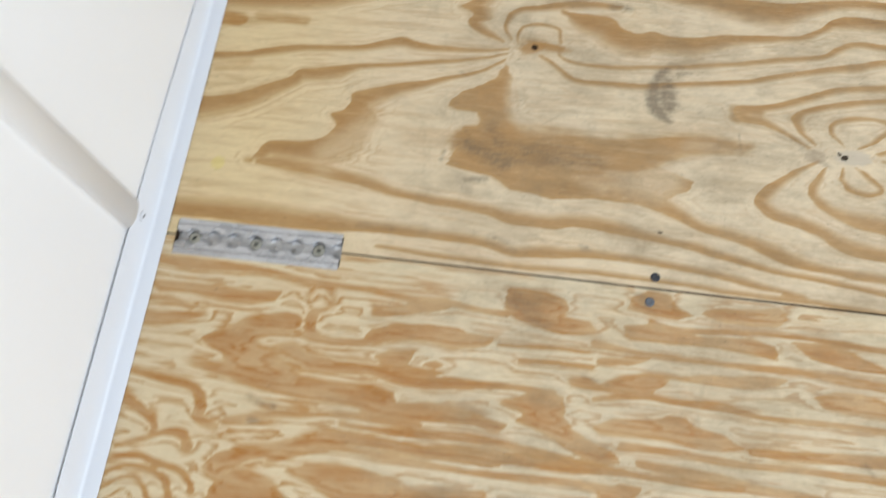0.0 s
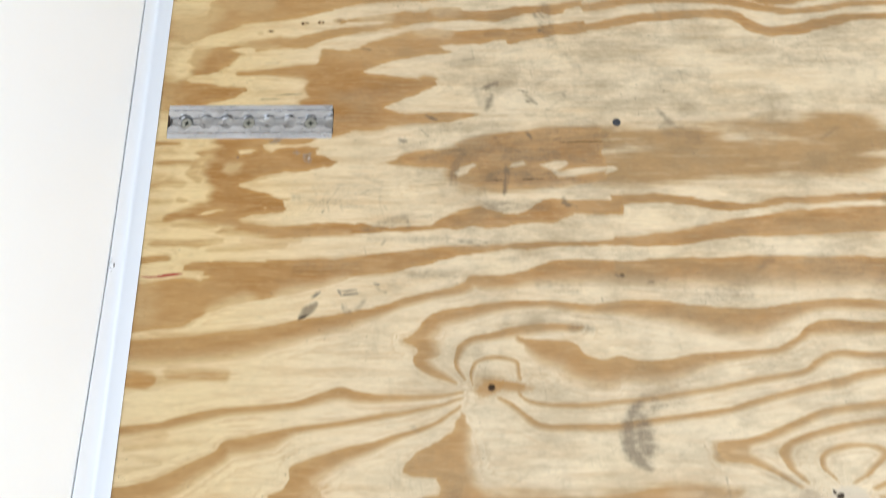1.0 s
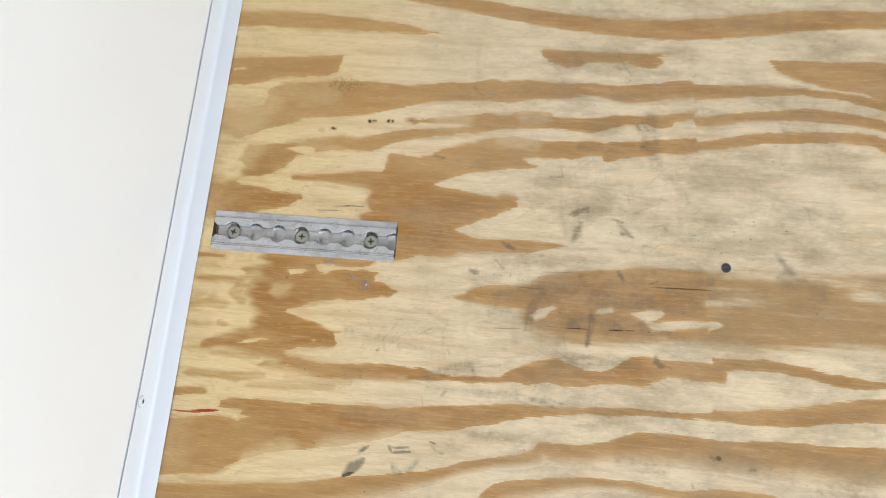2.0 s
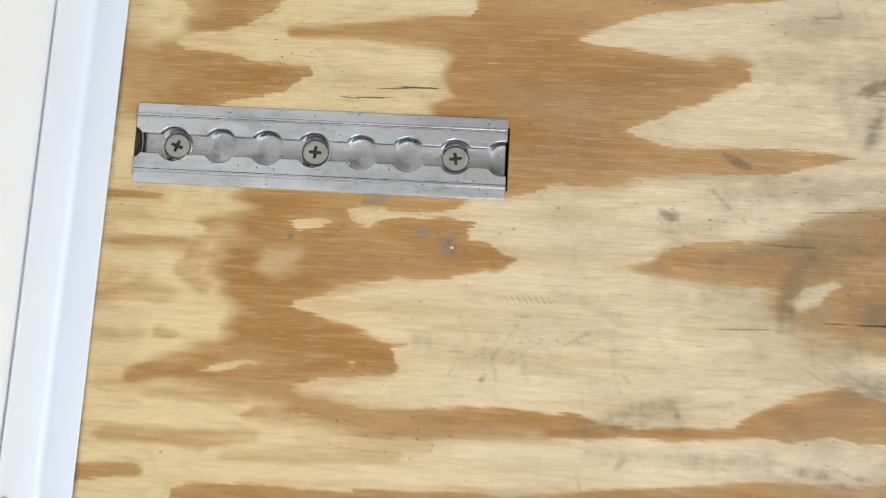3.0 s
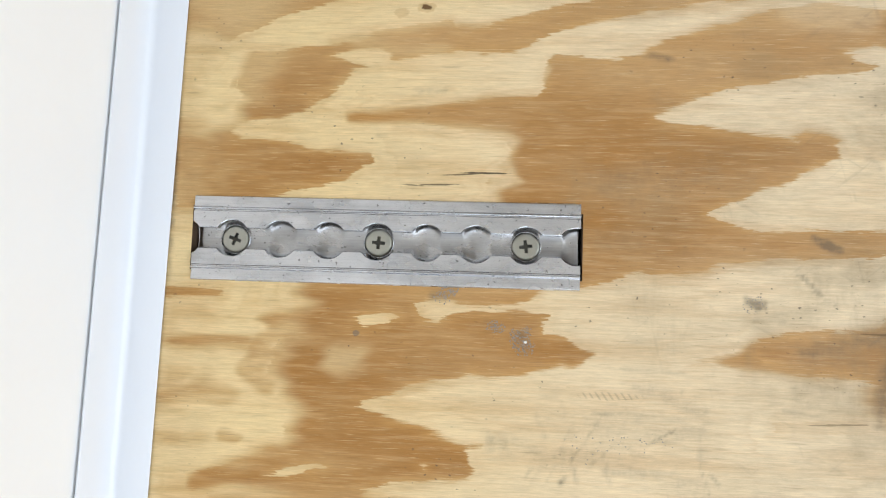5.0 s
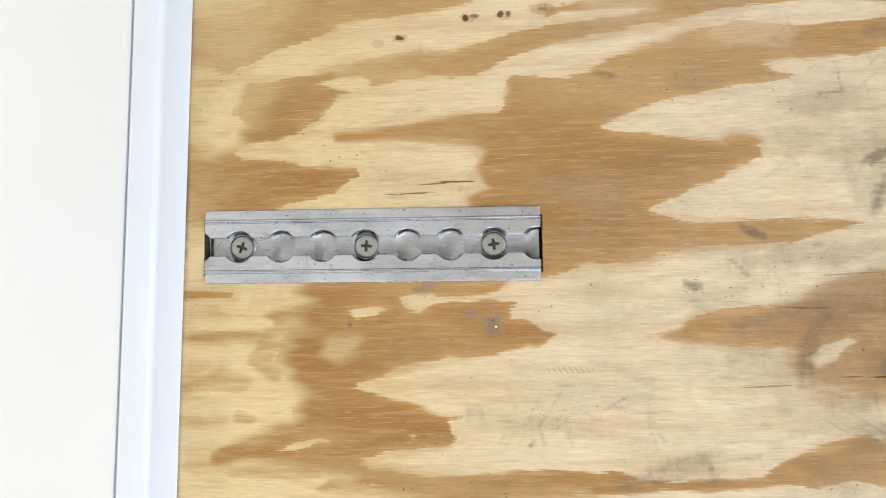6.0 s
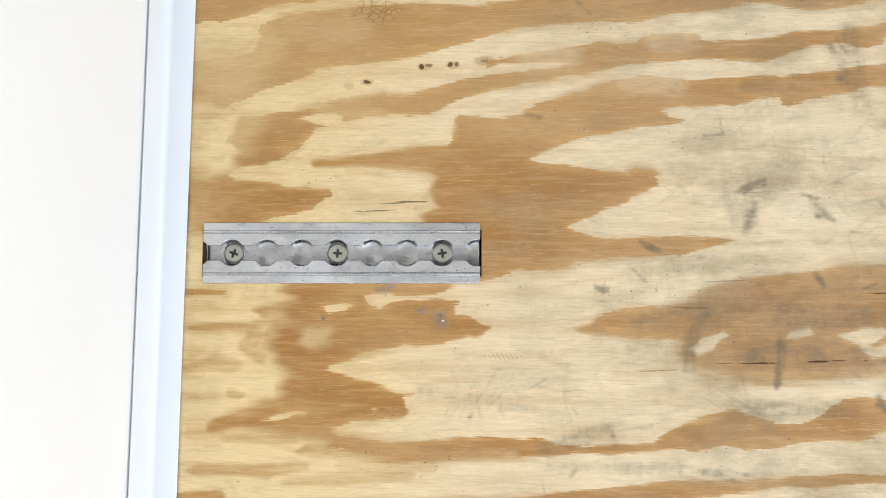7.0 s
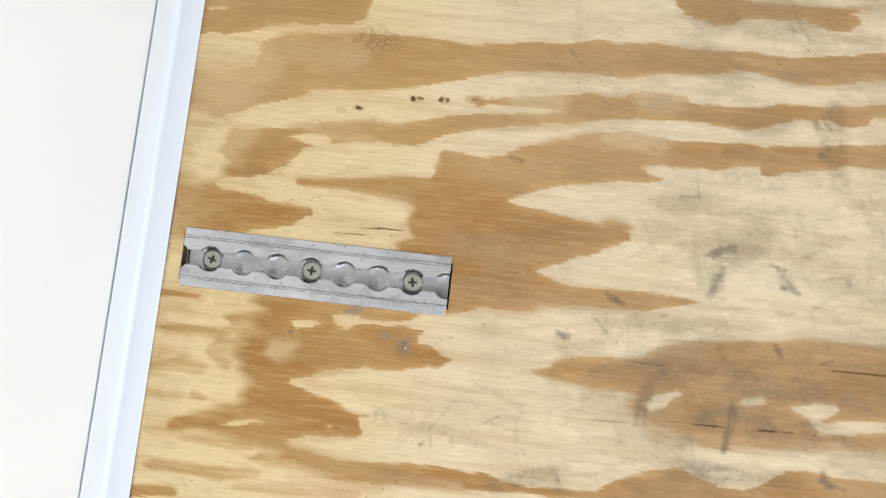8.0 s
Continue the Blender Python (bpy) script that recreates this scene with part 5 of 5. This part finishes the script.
soil_shade(0.3, (83.0, -84.0, 2.0), (88.0, -95.0, 3.0))
soil_shade(0.3, (117.0, -110.0, 4.0), (145.0, -111.0, 4.0))
soil_shade(0.3, (125.0, -60.0, 2.0), (155.0, -61.0, 2.0))
soil_shade(0.35, (71.0, -37.0, 1.0), (103.0, -40.0, 0.0))
soil_shade(0.3, (245.0, 48.0, 3.0), (250.0, 45.0, 3.0))
soil_shade(0.28, (196.0, -32.0, 3.0), (232.0, -23.0, 3.0))
soil_shade(0.3, (314.0, 93.0, 5.0), (373.0, 104.0, 6.0), (408.0, 71.0, 8.0))
soil_shade(0.28, (342.0, 6.0, 5.0), (397.0, 8.0, 6.0))
soil_shade(0.3, (134.0, -68.0, 6.0), (164.0, -80.0, 6.0))
soil_shade(0.3, (294.0, 179.0, 8.0), (367.0, 182.0, 8.0))
soil_shade(0.3, (295.0, 120.0, 8.0), (340.0, 119.0, 6.0))
soil_shade(0.35, (191.0, -151.0, 8.0), (242.0, -151.0, 9.0))
soil_shade(0.35, (202.0, -193.0, 8.0), (253.0, -192.0, 8.0))
soil_shade(0.3, (307.0, -177.0, 8.0), (369.0, -170.0, 8.0))
soil_shade(0.3, (71.0, -185.0, 13.0), (137.0, -183.0, 12.0))
soil_shade(0.35, (349.0, -203.5, 9.0), (391.0, -212.5, 8.0))
warm(0.6, (-109.0, -279.5, 12.0), (-55.0, -276.5, 13.0), (-8.0, -279.5, 12.0))
warm(0.75, (-116.0, -311.0, 12.0), (-92.0, -314.5, 10.0))
warm(0.55, (-66.0, -306.5, 9.0), (-6.0, -309.5, 8.0))
warm(0.4, (-106.0, -384.0, 9.0), (-67.0, -375.0, 7.0))
warm(0.35, (311.0, -286.5, 13.0), (343.0, -307.0, 14.0))
soil_shade(0.75, (459.0, -336.5, 5.0), (447.0, -347.5, 8.0), (441.0, -365.5, 9.0), (442.0, -388.0, 11.0), (458.0, -404.0, 9.0))
soil_shade(0.6, (455.0, -355.5, 12.0), (459.0, -385.0, 15.0))
soil_shade(0.4, (250.0, -438.0, 16.0), (275.0, -469.5, 19.0), (319.0, -463.5, 25.0), (381.0, -470.0, 19.0))
soil_shade(0.22, (592.0, -241.0, 39.0), (720.0, -263.5, 39.0))
soil_shade(0.22, (700.0, -171.5, 27.0), (767.0, -215.0, 26.0))
soil_shade(0.2, (438.0, -559.5, 30.0), (586.0, -589.0, 29.0))
soil_shade(0.35, (244.0, -463.0, 19.0), (268.0, -494.5, 13.0))
soil_shade(0.4, (150.0, -140.0, 9.0), (191.0, -125.0, 10.0))
soil_shade(0.4, (385.0, -256.5, 9.0), (405.0, -256.0, 8.0))
soil_shade(0.3, (312.0, -244.5, 7.0), (305.0, -258.5, 7.0))
soil_shade(0.4, (459.0, -335.5, 9.0), (472.0, -335.5, 7.0))
soil_shade(0.35, (534.0, -219.5, 13.0), (587.0, -216.0, 14.0))
soil_shade(0.35, (665.0, -178.5, 14.0), (757.0, -194.5, 20.0))
soil_shade(0.4, (618.0, -177.5, 8.0), (604.0, -184.5, 6.0))
soil_shade(0.5, (438.0, -194.5, 3.0), (445.0, -197.5, 3.0))
soil_shade(0.5, (475.0, -202.5, 3.0), (480.0, -202.5, 3.0))
soil_shade(0.4, (495.0, -200.5, 2.0), (497.0, -197.5, 2.0))
soil_shade(0.5, (420.0, -221.5, 2.0), (421.0, -224.5, 2.0))
soil_shade(0.35, (267.0, -578.5, 11.0), (291.0, -590.0, 11.0))
soil_shade(0.5, (367.0, -573.5, 3.0), (376.0, -576.0, 3.0))
soil_shade(0.5, (454.0, -546.5, 2.0), (457.0, -548.5, 2.0))
soil_shade(0.35, (482.0, -531.5, 3.0), (488.0, -534.5, 3.0))
soil_shade(0.5, (542.0, -417.0, 2.0), (545.0, -436.0, 2.0))
soil_shade(0.35, (344.0, -388.5, 3.0), (350.0, -390.5, 3.0))
soil_shade(0.3, (212.0, -494.0, 12.0), (231.0, -519.0, 12.0))
soil_shade(0.3, (593.0, -414.0, 11.0), (628.0, -430.5, 9.0))
soil_shade(0.35, (627.0, -439.5, 5.0), (645.0, -447.0, 5.0))
soil_shade(0.3, (717.0, -287.0, 12.0), (742.0, -291.0, 12.0))
soil_shade(0.4, (709.0, -249.5, 5.0), (683.0, -247.5, 4.0))
soil_shade(0.3, (109.0, -578.0, 8.0), (145.0, -578.5, 9.0))
soil_shade(0.5, (763.0, -102.0, 7.0), (770.0, -106.0, 5.0))
soil_shade(0.45, (775.0, -136.0, 7.0), (772.0, -158.0, 7.0))


def far_rings(sheet):
    """Plain straight figure where the sheet runs on past the studied part."""
    far = np.clip((sheet.x - 880) / 60, 0, 1) + np.clip((sheet.y - 212) / 45, 0, 1) + np.clip((-960 - sheet.y) / 60, 0, 1)
    plainer = 9 * np.sin(sheet.y / 9.0 + 2.5 * np.sin(sheet.x / 310.0) + 1.4 * np.sin(sheet.x / 97.0 + sheet.y / 60.0)) - 3
    far = np.clip(far, 0, 1)
    sheet.grain = sheet.grain * (1 - far) + plainer * far


far_rings(front)
far_rings(rear)


def lay_sheet(name, sheet, mat, label, pockets, skew_rows):
    """The sheet as one mesh, its pockets cut out, its edges turned down."""
    ny, nx = sheet.x.shape
    lean = -0.011 * (sheet.x - 100) * np.clip((skew_rows - sheet.y) / (skew_rows - SEAM), 0, 1)
    co = np.stack([sheet.x, sheet.y + lean, np.zeros_like(sheet.x)], -1).reshape(-1, 3) * 1e-3
    cx = 0.5 * (sheet.xs[1:] + sheet.xs[:-1])[None, :]
    cy = 0.5 * (sheet.ys[1:] + sheet.ys[:-1])[:, None]
    keep = np.ones((ny - 1, nx - 1), bool)
    for x0, x1, y0, y1 in pockets:
        keep &= ~((cx > x0) & (cx < x1) & (cy > y0) & (cy < y1))
    j, i = np.nonzero(keep)
    a = j * nx + i
    quads = np.stack([a, a + 1, a + nx + 1, a + nx], -1)
    # turn the open borders down
    edges = np.concatenate([quads[:, [k, (k + 1) % 4]] for k in range(4)])
    key = np.sort(edges, 1)
    _, first, count = np.unique(key[:, 0] * (nx * ny) + key[:, 1], return_index=True, return_counts=True)
    rim = edges[first[count == 1]]
    ring = np.unique(rim)
    low = np.full(nx * ny, -1)
    low[ring] = nx * ny + np.arange(len(ring))
    down = co[ring].copy()
    down[:, 2] = -0.016
    walls = np.stack([rim[:, 1], rim[:, 0], low[rim[:, 0]], low[rim[:, 1]]], -1)
    me = bpy.data.meshes.new(name)
    me.from_pydata(np.concatenate([co, down]).tolist(), [], np.concatenate([quads, walls]).tolist())
    me.materials.append(mat)
    me.materials.append(raw_ply)
    me.polygons.foreach_set("material_index", [0] * len(quads) + [1] * len(walls))
    for tag, values in (("grain", sheet.grain), ("warm", sheet.warm * (1 - sheet.clean)), ("soil_shade", sheet.soil_shade), ("fade", sheet.fade)):
        layer = me.attributes.new(tag, "FLOAT", "POINT")
        layer.data.foreach_set("value", np.concatenate([values.ravel(), values.ravel()[ring]]).astype(np.float32))
    me.update()
    return tagged(new(name, me), label, "floor", kind="structure")


POCKET_B = (-97.9, 104.7, -17.0, 17.0)
POCKET_A = (-109.1, 93.9, -632.5, -597.5)
lay_sheet("floor", front, ply_front, "worn pine plywood floor sheet with brown grain, knots and scuffs", [POCKET_B, POCKET_A], -150)
lay_sheet("floor", rear, ply_rear, "orange-grained pine plywood floor sheet beside the seam", [POCKET_A], 1e6)
tagged(new("floor", block("floor", ply_rear, (-0.17, 1.95, 0.606, 1.826, -0.016, 0.0), (-0.17, 1.95, 1.828, 2.6, -0.016, 0.0))),
       "plain pine plywood floor sheets further in", "floor", kind="structure")
tagged(new("subfloor", block("subfloor", seam_shade_boards, (-0.17, 1.95, -1.83, 2.6, -0.04, -0.0162))), "boards under the plywood floor, coloured dark as shade in the seam", "subfloor", kind="structure")

# ---- wall with its metal base trim ----
WALL = pose(-0.1095, 0, 0, 0, 0, -1.0)
LEG, RISE = 0.0195, 0.035
bend = [(-0.0155 - 0.0040 * math.sin(a), 0.0060 - 0.0040 * math.cos(a)) for a in np.linspace(0, math.pi / 2, 7)]
outer = [(0.0, 0.0011), (0.0, 0.0016), (-0.0004, 0.0020), *bend, (-LEG, RISE - 0.0004), (-LEG - 0.0004, RISE), (-LEG - 0.0011, RISE)]
outer += [(-LEG - 0.0011, 0.0060)]
trim_v, trim_f = sweep(outer, np.linspace(-1.83, 2.6, 60))


def rise_at(y):
    """The upright leg grows a little taller towards the rear."""
    f = min(1.0, max(0.0, (-0.12 - y) / 0.45))
    return 0.015 * f * f * (3 - 2 * f)


trim_v = [(x, y, z + rise_at(y) if z > 0.02 else z) for x, y, z in trim_v]
trim = new("trim", mesh_of("trim", trim_v, trim_f, white_metal, True))
trim.matrix_basis = WALL
tagged(trim, "white enamelled metal angle trim along wall and floor", "trim", kind="structure")

wall = new("wall_west", block("wall_west", white_panel, (-0.052, -LEG - 0.0027, -0.610, 2.7, -0.02, 2.05), (-0.052, -LEG - 0.0046, -1.9, -0.610, -0.02, 2.05)))
wall.matrix_basis = WALL
tagged(wall, "smooth white wall panel above the metal trim", "wall", kind="structure")


def wall_rib(y, half, proud):
    """A half-round upright bead that covers a joint of the wall panels."""
    arc = [(-LEG - 0.0048 + (proud + 0.0024) * math.sin(a) ** 0.8, y - half * math.cos(a)) for a in np.linspace(0, math.pi, 15)]
    verts = [(x, yy + 0.045 * (z - 0.05), z) for z in (RISE + rise_at(y) + 0.0004, 0.6, 1.3, 2.05) for x, yy in arc]
    n = len(arc)
    faces = [(a * n + b, a * n + b + 1, (a + 1) * n + b + 1, (a + 1) * n + b) for a in range(3) for b in range(n - 1)]
    faces.append(tuple(range(n - 1, -1, -1)))
    me = mesh_of("joint_cover", verts, faces, white_panel, True)
    me.polygons[len(faces) - 1].use_smooth = False
    ob = new("joint_cover", me)
    ob.matrix_basis = WALL
    return tagged(ob, "white rounded joint cover running up the white wall", "trim", kind="structure")


RIB_Y = -0.610
wall_rib(RIB_Y, 0.0185, 0.007)


def rivet(y):
    """A pop rivet: a low dome with the pulled pin's hollow in its middle."""
    rings = [(0.0060, 0.0002), (0.0056, 0.0002), (0.0055, 0.0010), (0.0045, 0.0020), (0.0031, 0.0026), (0.0022, 0.0025), (0.0019, 0.0006), (0.0, 0.0004)]
    n = 24
    verts = [(h, r * math.cos(2 * math.pi * k / n), r * math.sin(2 * math.pi * k / n)) for r, h in rings for k in range(n)]
    faces = [(a * n + k, a * n + (k + 1) % n, (a + 1) * n + (k + 1) % n, (a + 1) * n + k) for a in range(len(rings) - 1) for k in range(n)]
    me = mesh_of("rivet", verts, faces, white_metal, True)
    me.materials.append(zinc_dark)
    # the dark outer rim paints the shadow round the head; the hollow is darkened too
    me.polygons.foreach_set("material_index", [1] * n + [0] * (4 * n) + [1] * (2 * n))
    ob = new("rivet", me)
    ob.matrix_basis = WALL @ pose(-LEG, y, RIVET_Z)
    return tagged(ob, "white-painted pop rivet in the metal trim", "rivet", "rivets of the trim")


RIVET_Z = 0.031
for rivet_y in (-0.190, -0.605):
    rivet(rivet_y)

# ---- the rest of the trailer, round and behind the camera ----
tagged(new("wall_east", block("wall_east", white_panel, (1.95, 2.0, -1.9, -1.2, -0.04, 2.05), (1.95, 2.0, 0.3, 2.7, -0.04, 2.05), (1.95, 2.0, -1.2, 0.3, 1.95, 2.05))),
       "white wall panel with an open side doorway", "wall", kind="structure")
tagged(new("wall_north", block("wall_north", white_panel, (-0.2, 2.0, 2.6, 2.65, -0.04, 2.05))), "plain white front wall", "wall", kind="structure")
tagged(new("ceiling", block("ceiling", white_ceiling, (-0.2, 2.0, -1.9, 2.65, 2.05, 2.09))), "plain white ceiling", "ceiling", kind="structure")
tagged(new("ground", block("ground", earth, (-400, 400, -400, 400, -0.6, -0.5))), "grey gravel ground outside", "ground", kind="structure")


# ---- tie-down track ----
HOLE_PITCH, HOLE_R, SLOT = 0.0254, 0.0094, 0.0054
END_W, END_E = -0.0970, 0.1035
HOLES = [-0.0762 + HOLE_PITCH * k for k in range(-1, 8)]


def slot_edge(x):
    """Half width of the opening: a slot that widens at every round hole."""
    reach = [HOLE_R**2 - (x - h) ** 2 for h in HOLES]
    return max(SLOT, math.sqrt(max(0.0, *reach)))


def flange_mesh(side):
    xs = np.arange(END_W, END_E + 1e-6, 0.0005)
    verts, faces = [], []
    for x in xs:
        e = slot_edge(x)
        line = [(e + 0.0009, -0.0030), (e, -0.0026), (e, 0.0011), (e + 0.0004, 0.0015), (0.0139, 0.0015), (0.0143, 0.0009),
                (0.0147, 0.0009), (0.0150, 0.0020), (0.0153, 0.0023), (0.0157, 0.0022), (0.0164, 0.0010), (0.0210, 0.0009), (0.0217, 0.0007), (0.0222, 0.0001), (0.0160, 0.0001), (0.0160, -0.0030)]
        verts += [(x, side * y, z) for y, z in line]
    n = len(line)
    for a in range(len(xs) - 1):
        for b in range(n - 1):
            q = (a * n + b, a * n + b + 1, (a + 1) * n + b + 1, (a + 1) * n + b)
            faces.append(q if side < 0 else q[::-1])
    for a in (0, len(xs) - 1):
        cap = tuple(a * n + b for b in range(n))
        faces.append(cap if (a == 0) == (side > 0) else cap[::-1])
    return mesh_of("flange", verts, faces, aluminium)


def channel_mesh():
    """The bed of the track: a shallow round trough, bowled out under every hole."""
    xs = np.arange(END_W, END_E + 1e-6, 0.0008)
    ys = np.concatenate([[-0.016, -0.0158, -0.0104], np.linspace(-0.0100, 0.0100, 27), [0.0104, 0.0158, 0.016]])
    verts, faces = [], []
    for x in xs:
        near = min(abs(x - h) for h in HOLES)
        for y in ys:
            if abs(y) > 0.0159:
                z = -0.0100
            elif abs(y) > 0.0102:
                z = -0.0031
            else:
                z = -0.0072 + 0.0019 * (abs(y) / 0.0062) ** 2 if abs(y) < 0.0062 else -0.0053 + 0.0021 * (abs(y) - 0.0062) / 0.004
                r = math.hypot(near, y) / 0.0096
                if r < 1:
                    z = min(z, -0.0042 - 0.0040 * math.sqrt(1 - r * r))
            verts.append((x, y, z))
    n = len(ys)
    faces = [(a * n + b, (a + 1) * n + b, (a + 1) * n + b + 1, a * n + b + 1) for a in range(len(xs) - 1) for b in range(n - 1)]
    faces.append(tuple(range(n - 1, -1, -1)))
    faces.append(tuple((len(xs) - 1) * n + b for b in range(n)))
    me = mesh_of("channel", verts, faces, bed_shade_metal, True)
    for k in (1, 2):
        me.polygons[len(faces) - k].use_smooth = False
    return me


def screw_mesh():
    """A countersunk head with a cross recess sunk into it."""
    n, radii = 96, [0.0, 0.0005, 0.0008, 0.0011, 0.0015, 0.0019, 0.0023, 0.0027, 0.0031, 0.0034, 0.0040, 0.0052, 0.0062, 0.0068, 0.0070, 0.0069, 0.0040]
    tops = {0.0062: -0.0001, 0.0068: -0.0004, 0.0070: -0.0009, 0.0069: -0.0014}
    verts, faces, inner = [], [], []
    for i, r in enumerate(radii):
        for k in range(n):
            a = 2 * math.pi * k / n
            u, v = abs(r * math.cos(a)), abs(r * math.sin(a))
            arm = min(u, v) < 0.00078 - 0.00006 * r / 0.003 and max(u, v) < 0.0032
            heart = u + v < 0.0018
            z = tops.get(r, 0.0) if i < len(radii) - 1 else -0.0052
            if (arm or heart) and i < 10:
                z = -0.0021 + 0.0004 * r / 0.003
            verts.append((r * math.cos(a), r * math.sin(a), z))
    for i in range(len(radii) - 1):
        for k in range(n):
            q = (i * n + k, (i + 1) * n + k, (i + 1) * n + (k + 1) % n, i * n + (k + 1) % n)
            faces.append(q)
            inner.append(1 if min(verts[j][2] for j in q) < -0.0012 and i < 10 else 0)
    me = mesh_of("screw", verts, faces, zinc)
    me.materials.append(zinc_dark)
    me.polygons.foreach_set("material_index", inner)
    return me


def seat_mesh():
    """The raised round rim that a screw head sits in."""
    n, line = 48, [(0.0072, -0.0045), (0.0074, -0.0009), (0.0076, -0.0006), (0.0078, -0.0008), (0.0082, -0.0040)]
    verts = [(r * math.cos(2 * math.pi * k / n), r * math.sin(2 * math.pi * k / n), z) for r, z in line for k in range(n)]
    faces = [(a * n + k, (a + 1) * n + k, (a + 1) * n + (k + 1) % n, a * n + (k + 1) % n) for a in range(len(line) - 1) for k in range(n)]
    return mesh_of("screw_seat", verts, faces, aluminium, True)


seat_rim = seat_mesh()
flange_n, flange_s, channel, screw = flange_mesh(1), flange_mesh(-1), channel_mesh(), screw_mesh()
SCREW_Z = -0.0045


def tie_down_track(m, turns, label):
    track = new("tie_down_track")
    track.matrix_basis = m
    track.empty_display_size = 0.05
    part("flange", flange_n, track)
    part("flange", flange_s, track)
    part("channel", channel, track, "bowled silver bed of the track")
    for k, turn in enumerate(turns):
        part("screw_seat", seat_rim, track, "", pose(-0.0762 + 0.0762 * k, 0, SCREW_Z))
        part("screw", screw, track, "yellowish zinc cross-head screw", pose(-0.0762 + 0.0762 * k, 0, SCREW_Z, 0, 0, turn))
    return tagged(track, label, "tie-down track", "tie-down tracks in the floor")


tie_down_track(pose(0, 0, 0), (-20, -4, 8), "scuffed aluminium tie-down track recessed in the plywood floor")
tie_down_track(pose(-0.0108, -0.6145, 0), (42, 38, 30), "aluminium tie-down track recessed over the plywood seam")


# ---- floor screws ----
def floor_screw(x, y, r, mat, label):
    rings = [(0.02, 0.0002), (0.3, 0.0003), (0.4, 0.0006), (0.8, 0.0006), (1.0, 0.0002), (1.05, -0.003)]
    n = 20
    verts = [(q * r * math.cos(2 * math.pi * k / n), q * r * math.sin(2 * math.pi * k / n), h) for q, h in rings for k in range(n)]
    faces = [(a * n + k, (a + 1) * n + k, (a + 1) * n + (k + 1) % n, a * n + (k + 1) % n) for a in range(len(rings) - 1) for k in range(n)]
    ob = new("floor_screw", mesh_of("floor_screw", verts, faces, mat, True))
    ob.matrix_basis = pose(x, y, 0.0003)
    return tagged(ob, label, "screw", "screws in the plywood floor")


floor_screw(0.4538, -0.6060, 0.0053, steel_dark, "dark steel screw head in the plywood beside the seam")
floor_screw(0.4490, -0.6351, 0.0053, steel_grey, "grey steel screw head in the orange plywood sheet")
floor_screw(0.4504, -0.0025, 0.0050, steel_dark, "dark steel screw head sunk in the plywood")


# ---- grit stuck to the floor ----
def dirt_crumbs(spots, count, seed, label):
    """A crust of tiny angular crumbs, thickest in the middle of each spot (x, y, rx, ry in millimetres)."""
    rng = random.Random(seed)
    verts, faces = [], []
    for x, y, rx, ry, share in spots:
        for _ in range(int(count * share)):
            a, d = rng.uniform(0, 2 * math.pi), rng.random() ** 0.7
            cx, cy, r = x + rx * d * math.cos(a), y + ry * d * math.sin(a), rng.uniform(0.16, 0.58)
            i, spin = len(verts), rng.uniform(0, 6)
            for k in range(5):
                q = r * rng.uniform(0.7, 1.2)
                verts.append(((cx + q * math.cos(spin + 1.257 * k)) * 1e-3, (cy + q * math.sin(spin + 1.257 * k)) * 1e-3, -0.0001))
            verts.append((cx * 1e-3, cy * 1e-3, r * rng.uniform(0.4, 0.9) * 1e-3))
            faces += [(i + k, i + (k + 1) % 5, i + 5) for k in range(5)]
    return tagged(new("dirt_crumbs", mesh_of("dirt_crumbs", verts, faces, grit)), label, "dirt", "grit on the floor", "stuff")


dirt_crumbs([(76.2, -50.6, 6, 5, 0.5), (71.7, -46.4, 3, 4.5, 0.2), (77.4, -43.5, 3, 3.2, 0.15), (61.9, -41.7, 5, 3.6, 0.3)], 360, 3, "crusted grey grit stuck on the brown plywood")
dirt_crumbs([(38.1, -24.1, 5, 3, 0.6), (34.8, -27.4, 4.5, 3.5, 0.4)], 150, 4, "pale grey grit beside the aluminium track")
dirt_crumbs([(189.5, -26.2, 6, 5, 0.5), (137.4, -96.0, 14, 5, 0.25), (111.7, -98.8, 16, 9, 0.25)], 120, 5, "loose dark grit on the pale plywood")


def glue_drop(x, y, r):
    n, rings = 12, [(1.0, -0.1), (0.95, 0.3), (0.6, 0.65), (0.02, 0.75)]
    verts = [(r * q * math.cos(2 * math.pi * k / n), 0.85 * r * q * math.sin(2 * math.pi * k / n), r * h) for q, h in rings for k in range(n)]
    faces = [(a * n + k, a * n + (k + 1) % n, (a + 1) * n + (k + 1) % n, (a + 1) * n + k) for a in range(3) for k in range(n)]
    ob = new("glue_drop", mesh_of("glue_drop", verts, faces, glue, True))
    ob.matrix_basis = pose(x, y, 0)
    return tagged(ob, "tiny shiny white drop of glue on the floor", "glue drop")


glue_drop(0.0771, -0.0486, 0.0008)
